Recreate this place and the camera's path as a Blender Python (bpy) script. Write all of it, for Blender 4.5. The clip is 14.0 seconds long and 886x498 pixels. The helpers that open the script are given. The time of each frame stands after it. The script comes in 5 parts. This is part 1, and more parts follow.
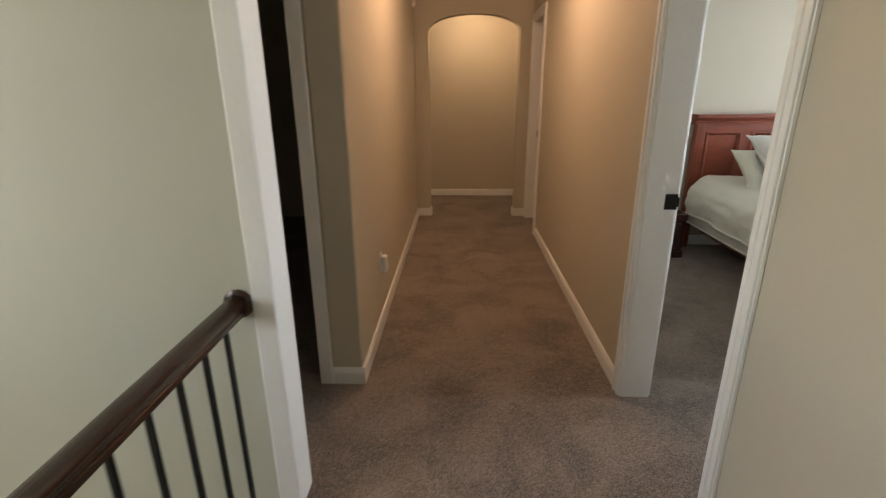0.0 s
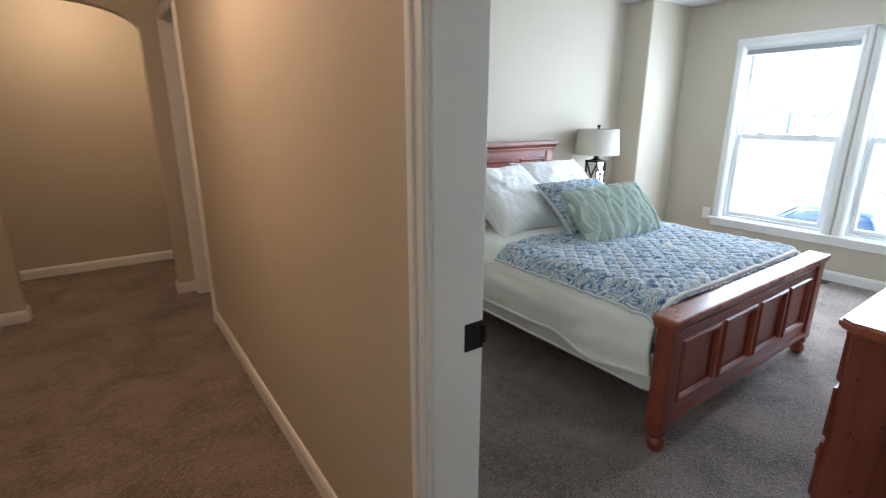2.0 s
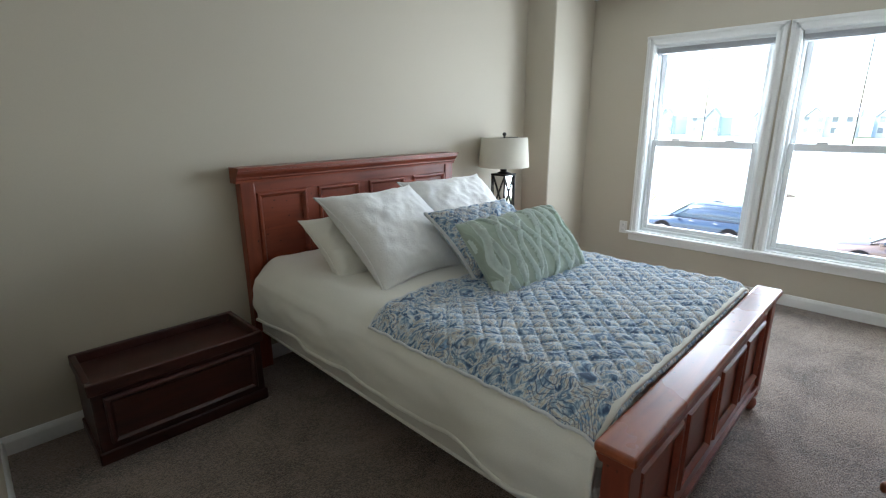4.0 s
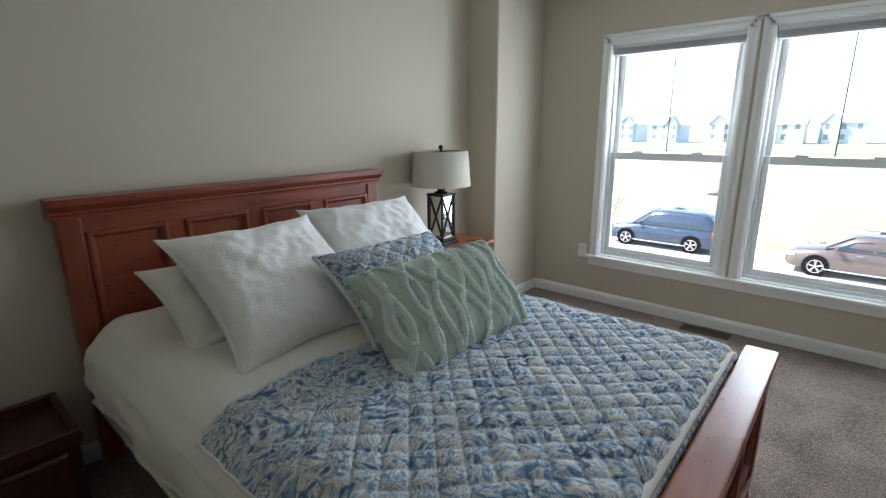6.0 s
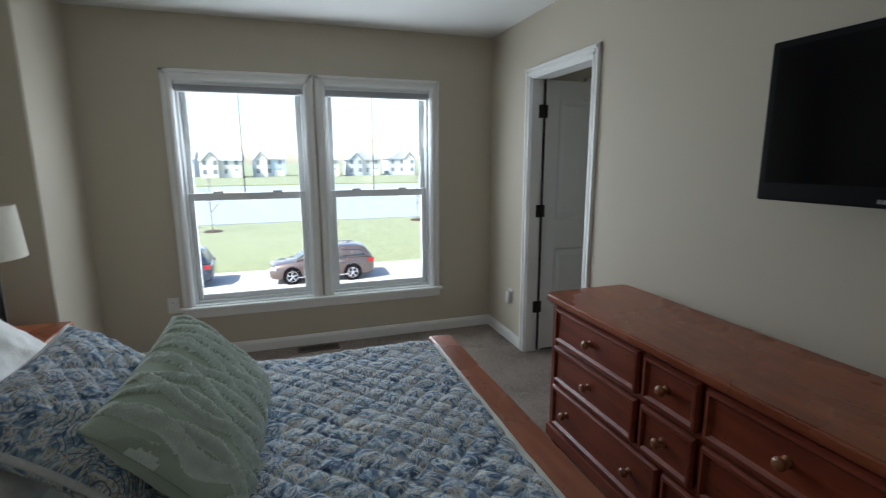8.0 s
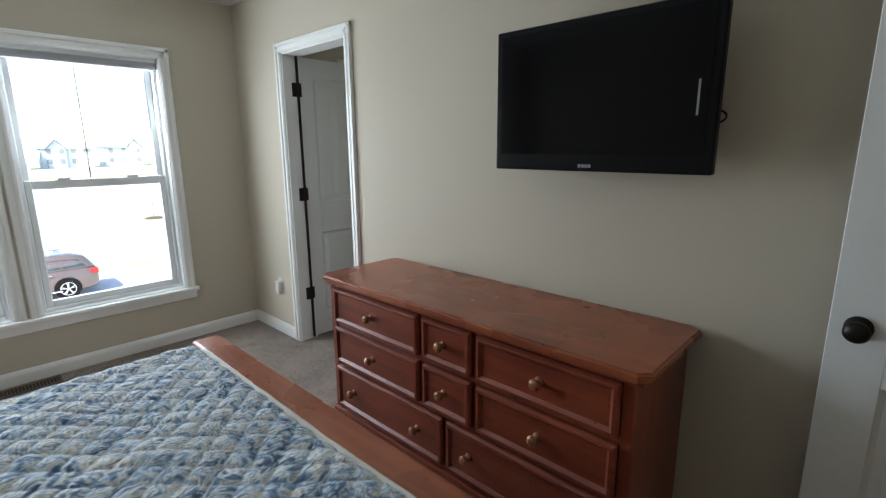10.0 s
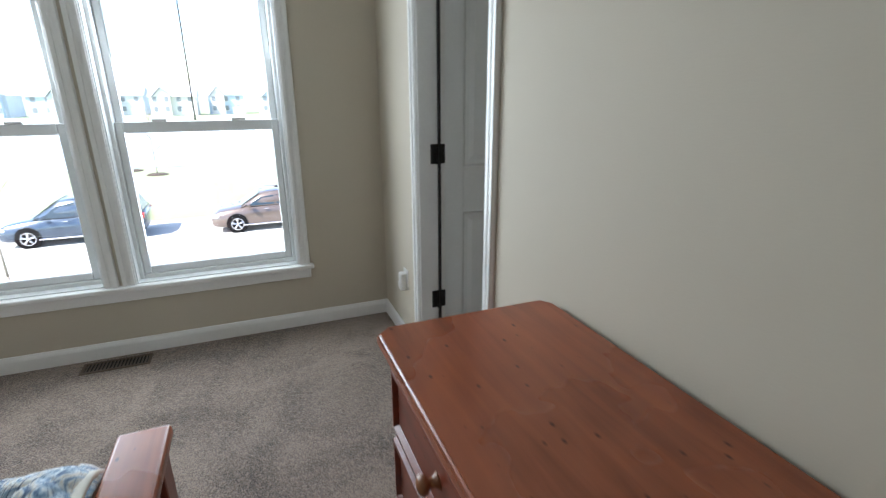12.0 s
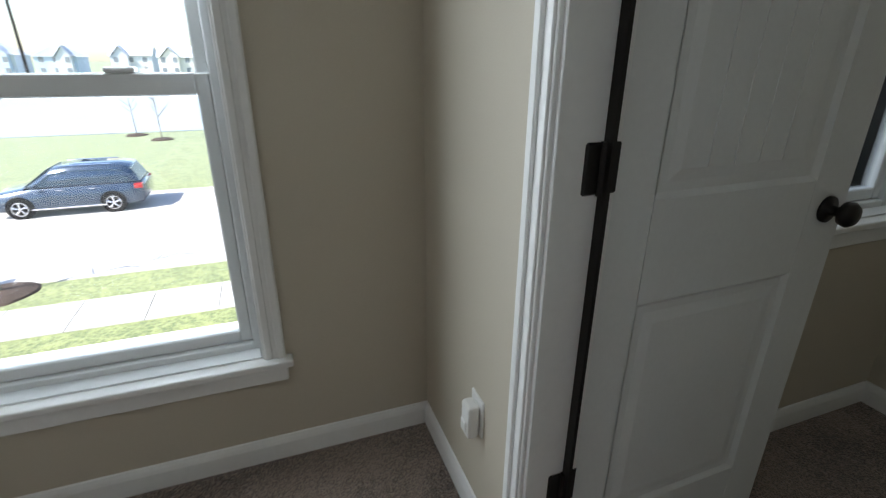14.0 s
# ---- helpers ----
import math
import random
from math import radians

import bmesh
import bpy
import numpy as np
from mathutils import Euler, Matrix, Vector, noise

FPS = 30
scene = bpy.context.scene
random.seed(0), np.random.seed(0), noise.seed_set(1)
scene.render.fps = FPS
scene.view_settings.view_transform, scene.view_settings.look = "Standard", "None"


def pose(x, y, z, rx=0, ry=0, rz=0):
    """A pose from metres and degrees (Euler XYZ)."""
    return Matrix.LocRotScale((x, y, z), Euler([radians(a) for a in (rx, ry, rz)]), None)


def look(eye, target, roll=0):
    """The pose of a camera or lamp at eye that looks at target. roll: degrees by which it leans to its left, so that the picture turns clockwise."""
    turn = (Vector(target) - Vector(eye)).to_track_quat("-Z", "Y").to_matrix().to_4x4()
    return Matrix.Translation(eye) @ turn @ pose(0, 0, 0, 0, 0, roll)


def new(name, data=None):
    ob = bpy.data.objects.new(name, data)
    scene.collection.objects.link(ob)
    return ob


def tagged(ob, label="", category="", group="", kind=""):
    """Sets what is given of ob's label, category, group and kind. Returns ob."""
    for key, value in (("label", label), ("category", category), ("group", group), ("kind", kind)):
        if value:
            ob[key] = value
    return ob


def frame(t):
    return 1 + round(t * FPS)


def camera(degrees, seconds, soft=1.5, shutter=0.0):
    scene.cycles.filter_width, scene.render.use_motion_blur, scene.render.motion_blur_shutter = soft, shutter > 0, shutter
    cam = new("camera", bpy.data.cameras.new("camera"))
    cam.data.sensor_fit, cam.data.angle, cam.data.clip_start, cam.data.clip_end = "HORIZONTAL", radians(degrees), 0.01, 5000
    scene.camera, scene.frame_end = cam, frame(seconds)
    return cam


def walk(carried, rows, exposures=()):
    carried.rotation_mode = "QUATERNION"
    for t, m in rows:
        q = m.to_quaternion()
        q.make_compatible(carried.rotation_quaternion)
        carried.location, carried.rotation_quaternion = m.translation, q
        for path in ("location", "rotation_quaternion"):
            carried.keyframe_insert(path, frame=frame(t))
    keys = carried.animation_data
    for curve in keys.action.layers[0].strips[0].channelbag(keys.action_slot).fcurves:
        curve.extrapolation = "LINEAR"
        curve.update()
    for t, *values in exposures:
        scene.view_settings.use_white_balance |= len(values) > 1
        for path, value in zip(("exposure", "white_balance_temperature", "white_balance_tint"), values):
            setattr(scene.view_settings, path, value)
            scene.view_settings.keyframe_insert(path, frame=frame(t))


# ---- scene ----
cam = camera(85.6, 14.0, 1.2, 0.25)
# seconds, x, y, z, tilt, heading, lean
PATH = [
    (0.0, 0.009, -0.050, 1.372, -18.25, 1.90, 0.35),
    (0.5, 0.010, 0.285, 1.390, -16.95, -8.80, -0.20),
    (1.0, 0.070, 0.580, 1.392, -16.00, -18.55, -0.20),
    (1.5, 0.135, 0.885, 1.415, -15.92, -26.44, 0.13),
    (2.0, 0.268, 1.155, 1.405, -15.75, -35.44, -0.10),
    (2.5, 0.458, 1.313, 1.410, -15.84, -42.63, 0.21),
    (3.0, 0.700, 1.478, 1.401, -15.42, -45.20, 0.17),
    (5.5, 1.404, 1.776, 1.448, -14.93, -45.47, 0.38),
    (6.0, 1.644, 1.898, 1.428, -14.27, -49.05, 0.47),
    (6.5, 1.709, 2.187, 1.462, -13.76, -60.66, -0.28),
    (7.0, 1.733, 2.435, 1.481, -12.45, -78.37, -0.43),
    (7.5, 1.638, 2.608, 1.459, -11.25, -94.36, 0.04),
    (8.0, 1.536, 2.740, 1.465, -10.57, -108.16, 0.22),
    (8.5, 1.554, 2.942, 1.477, -10.60, -120.74, 0.55),
    (9.0, 1.566, 3.050, 1.453, -10.22, -130.35, 0.06),
    (9.7, 1.560, 2.930, 1.430, -11.40, -136.60, 0.30),
    (10.6, 1.700, 2.330, 1.395, -14.40, -134.00, 0.60),
    (11.5, 2.039, 1.927, 1.371, -16.56, -122.32, 0.93),
    (12.0, 2.540, 1.772, 1.348, -17.75, -111.51, 0.25),
    (12.5, 3.006, 1.719, 1.324, -18.37, -106.66, 0.27),
    (13.0, 3.441, 1.694, 1.299, -20.37, -103.28, 0.50),
    (13.5, 3.750, 1.567, 1.251, -21.92, -103.57, 0.53),
    (14.0, 3.982, 1.498, 1.264, -21.64, -110.13, -0.22),
]
# seconds, stops, kelvin, tint
EXPOSURES = [(0.0, 3.2, 6500, 10), (0.5, 3.3, 6150, 10), (1.0, 3.35, 5950, 10), (2.0, 3.1, 5700, 10), (2.5, 2.85, 5850, 10), (3.0, 2.7, 5950, 10), (5.5, 2.1, 6250, 10), (6.0, 1.9, 6250, 10), (6.5, 1.6, 6250, 10),
             (7.5, 1.1, 6200, 10), (8.5, 1.55, 6300, 10), (9.0, 1.7, 6350, 10), (11.5, 2.45, 6250, 10), (12.0, 2.0, 6250, 10), (12.5, 1.65, 6250, 10), (13.5, 1.25, 6250, 10), (14.0, 1.45, 6350, 10)]
walk(cam, [(t, pose(x, y, z, 90 + tilt, 0, heading) @ pose(0, 0, 0, 0, 0, -lean)) for t, x, y, z, tilt, heading, lean in PATH], EXPOSURES)

# ---- light ----
world = bpy.data.worlds.new("sky")
scene.world = world
world.use_nodes = True
_sky = world.node_tree.nodes.new("ShaderNodeTexSky")
_sky.sky_type = "NISHITA"
_sky.sun_disc = False
_sky.sun_elevation, _sky.sun_rotation = radians(48), radians(-22)
world.node_tree.links.new(_sky.outputs[0], world.node_tree.nodes["Background"].inputs[0])
world.node_tree.nodes["Background"].inputs[1].default_value = 0.15


def lamp(name, kind, m, power, colour, size=(0.1, 0.1), angle=0.009):
    data = bpy.data.lights.new(name, kind)
    data.energy, data.color = power, colour
    if kind == "AREA":
        data.shape, data.size, data.size_y = "RECTANGLE", *size
    if kind == "SUN":
        data.angle = angle
    if kind == "POINT":
        data.shadow_soft_size = size[0]
    ob = new(name, data)
    ob.matrix_world = m
    return ob


lamp("sun", "SUN", look((-3.5, 8.5, 10), (0, 0, 0)), 4.5, (1, 0.95, 0.88))
# sky light in the bedroom's two windows, the side room's window and the stairwell's window
for _y in (1.99, 3.0):
    lamp("window_light", "AREA", look((5.50, _y, 1.24), (3.0, _y, 1.0)), 9, (0.84, 0.93, 1.0), (0.75, 1.45))
lamp("side_room_light", "AREA", look((5.0, -0.02, 1.42), (3.6, -0.1, 0.8)), 1.5, (0.88, 0.95, 1.0), (0.75, 1.3))
lamp("stair_light", "AREA", look((-2.9, 0.2, 1.5), (0.4, 0.5, 1.0)), 3.7, (1.0, 0.92, 0.77), (1.2, 1.5))
lamp("hall_lamp_or_fill", "POINT", pose(0.16, 5.9, 2.27), 1.5, (1.0, 0.68, 0.42), (0.12, 0.12))
# added fill that brightens the near hall; no lamp known here
lamp("hall_lamp_or_fill", "POINT", pose(0.16, 3.1, 2.27), 3.2, (1.0, 0.64, 0.41), (0.14, 0.14))

# ---- materials ----


def nodes_of(name):
    m = bpy.data.materials.new(name)
    m.use_nodes = True
    return m, m.node_tree.nodes, m.node_tree.links, m.node_tree.nodes["Principled BSDF"]


def mat(name, colour, rough=0.6, metal=0.0, scale=8.0, vary=0.08, bump=0.0, fine=120.0, random_part=0.0, sheen=0.0, coat=0.0):
    m, n, l, b = nodes_of(name)
    tc = n.new("ShaderNodeTexCoord")
    big, small = n.new("ShaderNodeTexNoise"), n.new("ShaderNodeTexNoise")
    big.inputs["Scale"].default_value, big.inputs["Detail"].default_value = scale, 4
    small.inputs["Scale"].default_value, small.inputs["Detail"].default_value = fine, 3
    for t in (big, small):
        l.new(tc.outputs["Object"], t.inputs["Vector"])
    add = n.new("ShaderNodeMath")
    add.operation = "ADD"
    l.new(big.outputs[0], add.inputs[0])
    l.new(small.outputs[0], add.inputs[1])
    src = add.outputs[0]
    if random_part:
        info, mul, add2 = n.new("ShaderNodeObjectInfo"), n.new("ShaderNodeMath"), n.new("ShaderNodeMath")
        mul.operation, add2.operation = "MULTIPLY_ADD", "ADD"
        l.new(info.outputs["Random"], mul.inputs[0])
        mul.inputs[1].default_value, mul.inputs[2].default_value = random_part, -random_part / 2
        l.new(src, add2.inputs[0])
        l.new(mul.outputs[0], add2.inputs[1])
        src = add2.outputs[0]
    rng = n.new("ShaderNodeMapRange")
    rng.inputs[1].default_value, rng.inputs[2].default_value = 0.6, 1.4
    rng.inputs[3].default_value, rng.inputs[4].default_value = 1 - vary, 1 + vary
    rng.clamp = False
    l.new(src, rng.inputs[0])
    mix = n.new("ShaderNodeVectorMath")
    mix.operation = "SCALE"
    mix.inputs[0].default_value = colour
    l.new(rng.outputs[0], mix.inputs["Scale"])
    l.new(mix.outputs[0], b.inputs["Base Color"])
    b.inputs["Roughness"].default_value, b.inputs["Metallic"].default_value = rough, metal
    b.inputs["Sheen Weight"].default_value, b.inputs["Coat Weight"].default_value = sheen, coat
    if bump:
        bp = n.new("ShaderNodeBump")
        bp.inputs["Strength"].default_value, bp.inputs["Distance"].default_value = bump, 0.004
        l.new(small.outputs[0], bp.inputs["Height"])
        l.new(bp.outputs[0], b.inputs["Normal"])
    return m


def ramp(n, stops):
    r = n.new("ShaderNodeValToRGB")
    while len(r.color_ramp.elements) < len(stops):
        r.color_ramp.elements.new(0.5)
    for e, (p, c) in zip(r.color_ramp.elements, stops):
        e.position, e.color = p, (*c, 1)
    return r


def mat_carpet(name, dark, light, scale=1.0):
    m, n, l, b = nodes_of(name)
    tc = n.new("ShaderNodeTexCoord")
    tufts, fibre, tread = n.new("ShaderNodeTexVoronoi"), n.new("ShaderNodeTexNoise"), n.new("ShaderNodeTexNoise")
    tufts.inputs["Scale"].default_value = 170 * scale
    fibre.inputs["Scale"].default_value, fibre.inputs["Detail"].default_value = 38 * scale, 8
    fibre.inputs["Roughness"].default_value = 0.8
    tread.inputs["Scale"].default_value, tread.inputs["Detail"].default_value, tread.inputs["Distortion"].default_value = 3.0, 7, 0.9
    for t in (tufts, fibre, tread):
        l.new(tc.outputs["Object"], t.inputs["Vector"])
    a, c = n.new("ShaderNodeMath"), n.new("ShaderNodeMath")
    a.operation, c.operation = "MULTIPLY_ADD", "MULTIPLY_ADD"
    l.new(fibre.outputs[0], a.inputs[0])
    a.inputs[1].default_value = 1.2
    l.new(tufts.outputs["Distance"], a.inputs[2])
    l.new(tread.outputs[0], c.inputs[0])
    c.inputs[1].default_value = 1.1
    l.new(a.outputs[0], c.inputs[2])
    r = ramp(n, [(0.0, dark), (1.0, light)])
    mp = n.new("ShaderNodeMapRange")
    mp.inputs[1].default_value, mp.inputs[2].default_value = 1.25, 1.95
    l.new(c.outputs[0], mp.inputs[0])
    l.new(mp.outputs[0], r.inputs[0])
    l.new(r.outputs[0], b.inputs["Base Color"])
    b.inputs["Roughness"].default_value, b.inputs["Sheen Weight"].default_value = 0.95, 0.25
    bp = n.new("ShaderNodeBump")
    bp.inputs["Strength"].default_value, bp.inputs["Distance"].default_value = 0.7, 0.008
    l.new(a.outputs[0], bp.inputs["Height"])
    l.new(bp.outputs[0], b.inputs["Normal"])
    return m


def mat_wood(name, dark, light, rough=0.32, axis="X", knots=True):
    """Stained pine: long grain along an axis, with dark knots."""
    m, n, l, b = nodes_of(name)
    tc, mp = n.new("ShaderNodeTexCoord"), n.new("ShaderNodeMapping")
    mp.inputs["Scale"].default_value = {"X": (1.2, 14, 14), "Y": (14, 1.2, 14), "Z": (14, 14, 1.2)}[axis]
    l.new(tc.outputs["Object"], mp.inputs[0])
    g, w = n.new("ShaderNodeTexNoise"), n.new("ShaderNodeTexNoise")
    g.inputs["Scale"].default_value, g.inputs["Detail"].default_value, g.inputs["Distortion"].default_value = 2.0, 8, 0.6
    w.inputs["Scale"].default_value, w.inputs["Detail"].default_value = 3.0, 3
    l.new(mp.outputs[0], g.inputs[0])
    l.new(tc.outputs["Object"], w.inputs[0])
    add = n.new("ShaderNodeMath")
    add.operation = "ADD"
    l.new(g.outputs[0], add.inputs[0])
    l.new(w.outputs[0], add.inputs[1])
    sub = n.new("ShaderNodeMapRange")
    sub.inputs[1].default_value, sub.inputs[2].default_value = 0.7, 1.35
    l.new(add.outputs[0], sub.inputs[0])
    r = ramp(n, [(0.0, dark), (1.0, light)])
    l.new(sub.outputs[0], r.inputs[0])
    col = r.outputs[0]
    if knots:
        v, vm = n.new("ShaderNodeTexVoronoi"), n.new("ShaderNodeMapping")
        vm.inputs["Scale"].default_value = {"X": (3.1, 5.5, 5.5), "Y": (5.5, 3.1, 5.5), "Z": (5.5, 5.5, 3.1)}[axis]
        l.new(tc.outputs["Object"], vm.inputs[0])
        l.new(vm.outputs[0], v.inputs["Vector"])
        kr = ramp(n, [(0.06, (1, 1, 1)), (0.13, (0, 0, 0))])
        l.new(v.outputs["Distance"], kr.inputs[0])
        mx = n.new("ShaderNodeMix")
        mx.data_type = "RGBA"
        l.new(kr.outputs[0], mx.inputs[0])
        l.new(col, mx.inputs[6])
        mx.inputs[7].default_value = (dark[0] * 0.35, dark[1] * 0.3, dark[2] * 0.3, 1)
        col = mx.outputs[2]
    l.new(col, b.inputs["Base Color"])
    b.inputs["Coat Weight"].default_value, b.inputs["Coat Roughness"].default_value = 0.2, 0.28
    rr = n.new("ShaderNodeMapRange")
    rr.inputs[3].default_value, rr.inputs[4].default_value = rough - 0.06, rough + 0.14
    l.new(w.outputs[0], rr.inputs[0])
    l.new(rr.outputs[0], b.inputs["Roughness"])
    bp = n.new("ShaderNodeBump")
    bp.inputs["Strength"].default_value, bp.inputs["Distance"].default_value = 0.05, 0.002
    l.new(g.outputs[0], bp.inputs["Height"])
    l.new(bp.outputs[0], b.inputs["Normal"])
    return m


def mat_paisley(name):
    """Printed cotton: white, sky blue, navy and sand in curling drops."""
    m, n, l, b = nodes_of(name)
    tc = n.new("ShaderNodeTexCoord")
    warp = n.new("ShaderNodeTexNoise")
    warp.inputs["Scale"].default_value, warp.inputs["Detail"].default_value = 6, 2
    l.new(tc.outputs["UV"], warp.inputs["Vector"])
    add = n.new("ShaderNodeMix")
    add.data_type, add.blend_type = "RGBA", "ADD"
    add.inputs[0].default_value = 0.13
    l.new(tc.outputs["UV"], add.inputs[6])
    l.new(warp.outputs[1], add.inputs[7])
    drops, fine, tone, wide, curls = n.new("ShaderNodeTexVoronoi"), n.new("ShaderNodeTexVoronoi"), n.new("ShaderNodeTexNoise"), n.new("ShaderNodeTexNoise"), n.new("ShaderNodeTexNoise")
    drops.inputs["Scale"].default_value, fine.inputs["Scale"].default_value = 7.5, 60
    tone.inputs["Scale"].default_value, tone.inputs["Detail"].default_value, tone.inputs["Distortion"].default_value = 26, 7, 1.6
    wide.inputs["Scale"].default_value, wide.inputs["Detail"].default_value = 7, 2
    curls.inputs["Scale"].default_value, curls.inputs["Detail"].default_value, curls.inputs["Distortion"].default_value = 20, 3, 3.0
    for t in (drops, fine, tone, wide, curls):
        l.new(add.outputs[2], t.inputs["Vector"])
    # ground cloth: pale, sky and sand patches with streaks of darker blue
    blend = n.new("ShaderNodeMath")
    blend.operation = "MULTIPLY_ADD"
    l.new(wide.outputs[0], blend.inputs[0])
    blend.inputs[1].default_value = 0.35
    l.new(tone.outputs[0], blend.inputs[2])
    base = ramp(n, [(0.50, (0.045, 0.085, 0.17)), (0.58, (0.16, 0.26, 0.40)), (0.65, (0.40, 0.52, 0.62)), (0.71, (0.74, 0.78, 0.79)), (0.77, (0.62, 0.57, 0.47)), (0.86, (0.22, 0.36, 0.54))])
    l.new(blend.outputs[0], base.inputs[0])
    # drops: fine concentric outlines
    rings, rm = n.new("ShaderNodeMath"), n.new("ShaderNodeMath")
    rings.operation, rm.operation = "MULTIPLY", "SINE"
    l.new(drops.outputs["Distance"], rings.inputs[0])
    rings.inputs[1].default_value = 90
    l.new(rings.outputs[0], rm.inputs[0])
    line = ramp(n, [(0.70, (0, 0, 0)), (0.95, (1, 1, 1))])
    l.new(rm.outputs[0], line.inputs[0])
    where = ramp(n, [(0.47, (0, 0, 0)), (0.56, (0.8, 0.8, 0.8))])
    l.new(wide.outputs[0], where.inputs[0])
    both = n.new("ShaderNodeMath")
    both.operation = "MULTIPLY"
    l.new(line.outputs[0], both.inputs[0])
    l.new(where.outputs[0], both.inputs[1])
    navy = n.new("ShaderNodeMix")
    navy.data_type = "RGBA"
    l.new(both.outputs[0], navy.inputs[0])
    l.new(base.outputs[0], navy.inputs[6])
    navy.inputs[7].default_value = (0.035, 0.06, 0.14, 1)
    cr = ramp(n, [(0.470, (0, 0, 0)), (0.490, (0.7, 0.7, 0.7)), (0.505, (0.7, 0.7, 0.7)), (0.525, (0, 0, 0))])
    l.new(curls.outputs[0], cr.inputs[0])
    mx2 = n.new("ShaderNodeMix")
    mx2.data_type = "RGBA"
    l.new(cr.outputs[0], mx2.inputs[0])
    l.new(navy.outputs[2], mx2.inputs[6])
    mx2.inputs[7].default_value = (0.06, 0.11, 0.22, 1)
    dots = ramp(n, [(0.14, (0.8, 0.8, 0.8)), (0.24, (0, 0, 0))])
    l.new(fine.outputs["Distance"], dots.inputs[0])
    mx3 = n.new("ShaderNodeMix")
    mx3.data_type = "RGBA"
    l.new(dots.outputs[0], mx3.inputs[0])
    l.new(mx2.outputs[2], mx3.inputs[6])
    mx3.inputs[7].default_value = (0.74, 0.74, 0.70, 1)
    l.new(mx3.outputs[2], b.inputs["Base Color"])
    b.inputs["Roughness"].default_value, b.inputs["Sheen Weight"].default_value = 0.85, 0.2
    weave, bp = n.new("ShaderNodeTexNoise"), n.new("ShaderNodeBump")
    weave.inputs["Scale"].default_value = 350
    l.new(tc.outputs["UV"], weave.inputs["Vector"])
    bp.inputs["Strength"].default_value, bp.inputs["Distance"].default_value = 0.3, 0.002
    l.new(weave.outputs[0], bp.inputs["Height"])
    l.new(bp.outputs[0], b.inputs["Normal"])
    return m


def mat_glass(name, tint=(1, 1, 1)):
    m, n, l, b = nodes_of(name)
    n.remove(b)
    tr, gl, fr, mx = n.new("ShaderNodeBsdfTransparent"), n.new("ShaderNodeBsdfGlossy"), n.new("ShaderNodeFresnel"), n.new("ShaderNodeMixShader")
    tr.inputs[0].default_value = (*tint, 1)
    gl.inputs["Roughness"].default_value = 0.02
    l.new(fr.outputs[0], mx.inputs[0])
    l.new(tr.outputs[0], mx.inputs[1])
    l.new(gl.outputs[0], mx.inputs[2])
    l.new(mx.outputs[0], n["Material Output"].inputs[0])
    return m


def mat_glow(name, colour, strength):
    m, n, l, b = nodes_of(name)
    b.inputs["Emission Color"].default_value, b.inputs["Emission Strength"].default_value = (*colour, 1), strength
    b.inputs["Base Color"].default_value = (*colour, 1)
    return m


WALL = mat("greige_wall_paint", (0.512, 0.462, 0.371), 0.75, scale=1.3, vary=0.035, bump=0.10, fine=260)
# wall paint with the stairwell's greenish daylight put into its colour
STAIR_WALL = mat("daylight_tinted_wall_paint", (0.47, 0.47, 0.39), 0.75, scale=1.3, vary=0.035, bump=0.10, fine=260)
CEIL = mat("ceiling_paint", (0.78, 0.78, 0.76), 0.85, scale=2, vary=0.03, bump=0.25, fine=180)
TRIM = mat("white_trim_paint", (0.78, 0.78, 0.76), 0.38, scale=5, vary=0.03, bump=0.03, fine=60)
DOORWHITE = mat("white_door_paint", (0.72, 0.73, 0.72), 0.42, scale=4, vary=0.03, bump=0.05, fine=90)
VINYL = mat("white_vinyl", (0.76, 0.78, 0.78), 0.35, scale=6, vary=0.02)
CARPET = mat_carpet("taupe_carpet", (0.050, 0.035, 0.027), (0.31, 0.236, 0.188))
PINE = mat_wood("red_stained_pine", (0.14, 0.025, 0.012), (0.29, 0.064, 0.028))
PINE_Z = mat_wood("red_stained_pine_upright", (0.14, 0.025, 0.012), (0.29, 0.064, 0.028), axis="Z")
# smoother, lighter copy of PINE; light on upward faces is put into the colour
PINE_LIT_TOP = mat_wood("red_stained_pine_lit_top", (0.21, 0.050, 0.020), (0.41, 0.115, 0.044), rough=0.24)
PINE_DARK = mat_wood("dark_stained_pine", (0.030, 0.008, 0.006), (0.075, 0.018, 0.012), rough=0.4)
KNOBWOOD = mat_wood("turned_wood_knob", (0.22, 0.075, 0.03), (0.40, 0.17, 0.075), rough=0.25, knots=False)
RAILWOOD = mat_wood("espresso_rail_wood", (0.018, 0.008, 0.005), (0.055, 0.022, 0.012), rough=0.2, axis="Y", knots=False)
IRON = mat("black_iron", (0.015, 0.014, 0.014), 0.4, 0.7, vary=0.2)
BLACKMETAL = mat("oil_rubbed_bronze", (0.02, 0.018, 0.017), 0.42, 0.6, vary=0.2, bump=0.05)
COMF = mat("cream_cotton", (0.82, 0.80, 0.72), 0.9, scale=5, vary=0.04, bump=0.2, fine=220, sheen=0.2)
SHAM = mat("white_crinkle_cotton", (0.87, 0.86, 0.84), 0.9, scale=14, vary=0.04, bump=0.5, fine=110, sheen=0.2)
SKIRT = mat("oatmeal_box_spring_cloth", (0.62, 0.59, 0.53), 0.95, scale=8, vary=0.08, bump=0.3, fine=300)
SAGE = mat("sage_cotton", (0.44, 0.53, 0.44), 0.95, scale=9, vary=0.08, bump=0.35, fine=240, sheen=0.3)
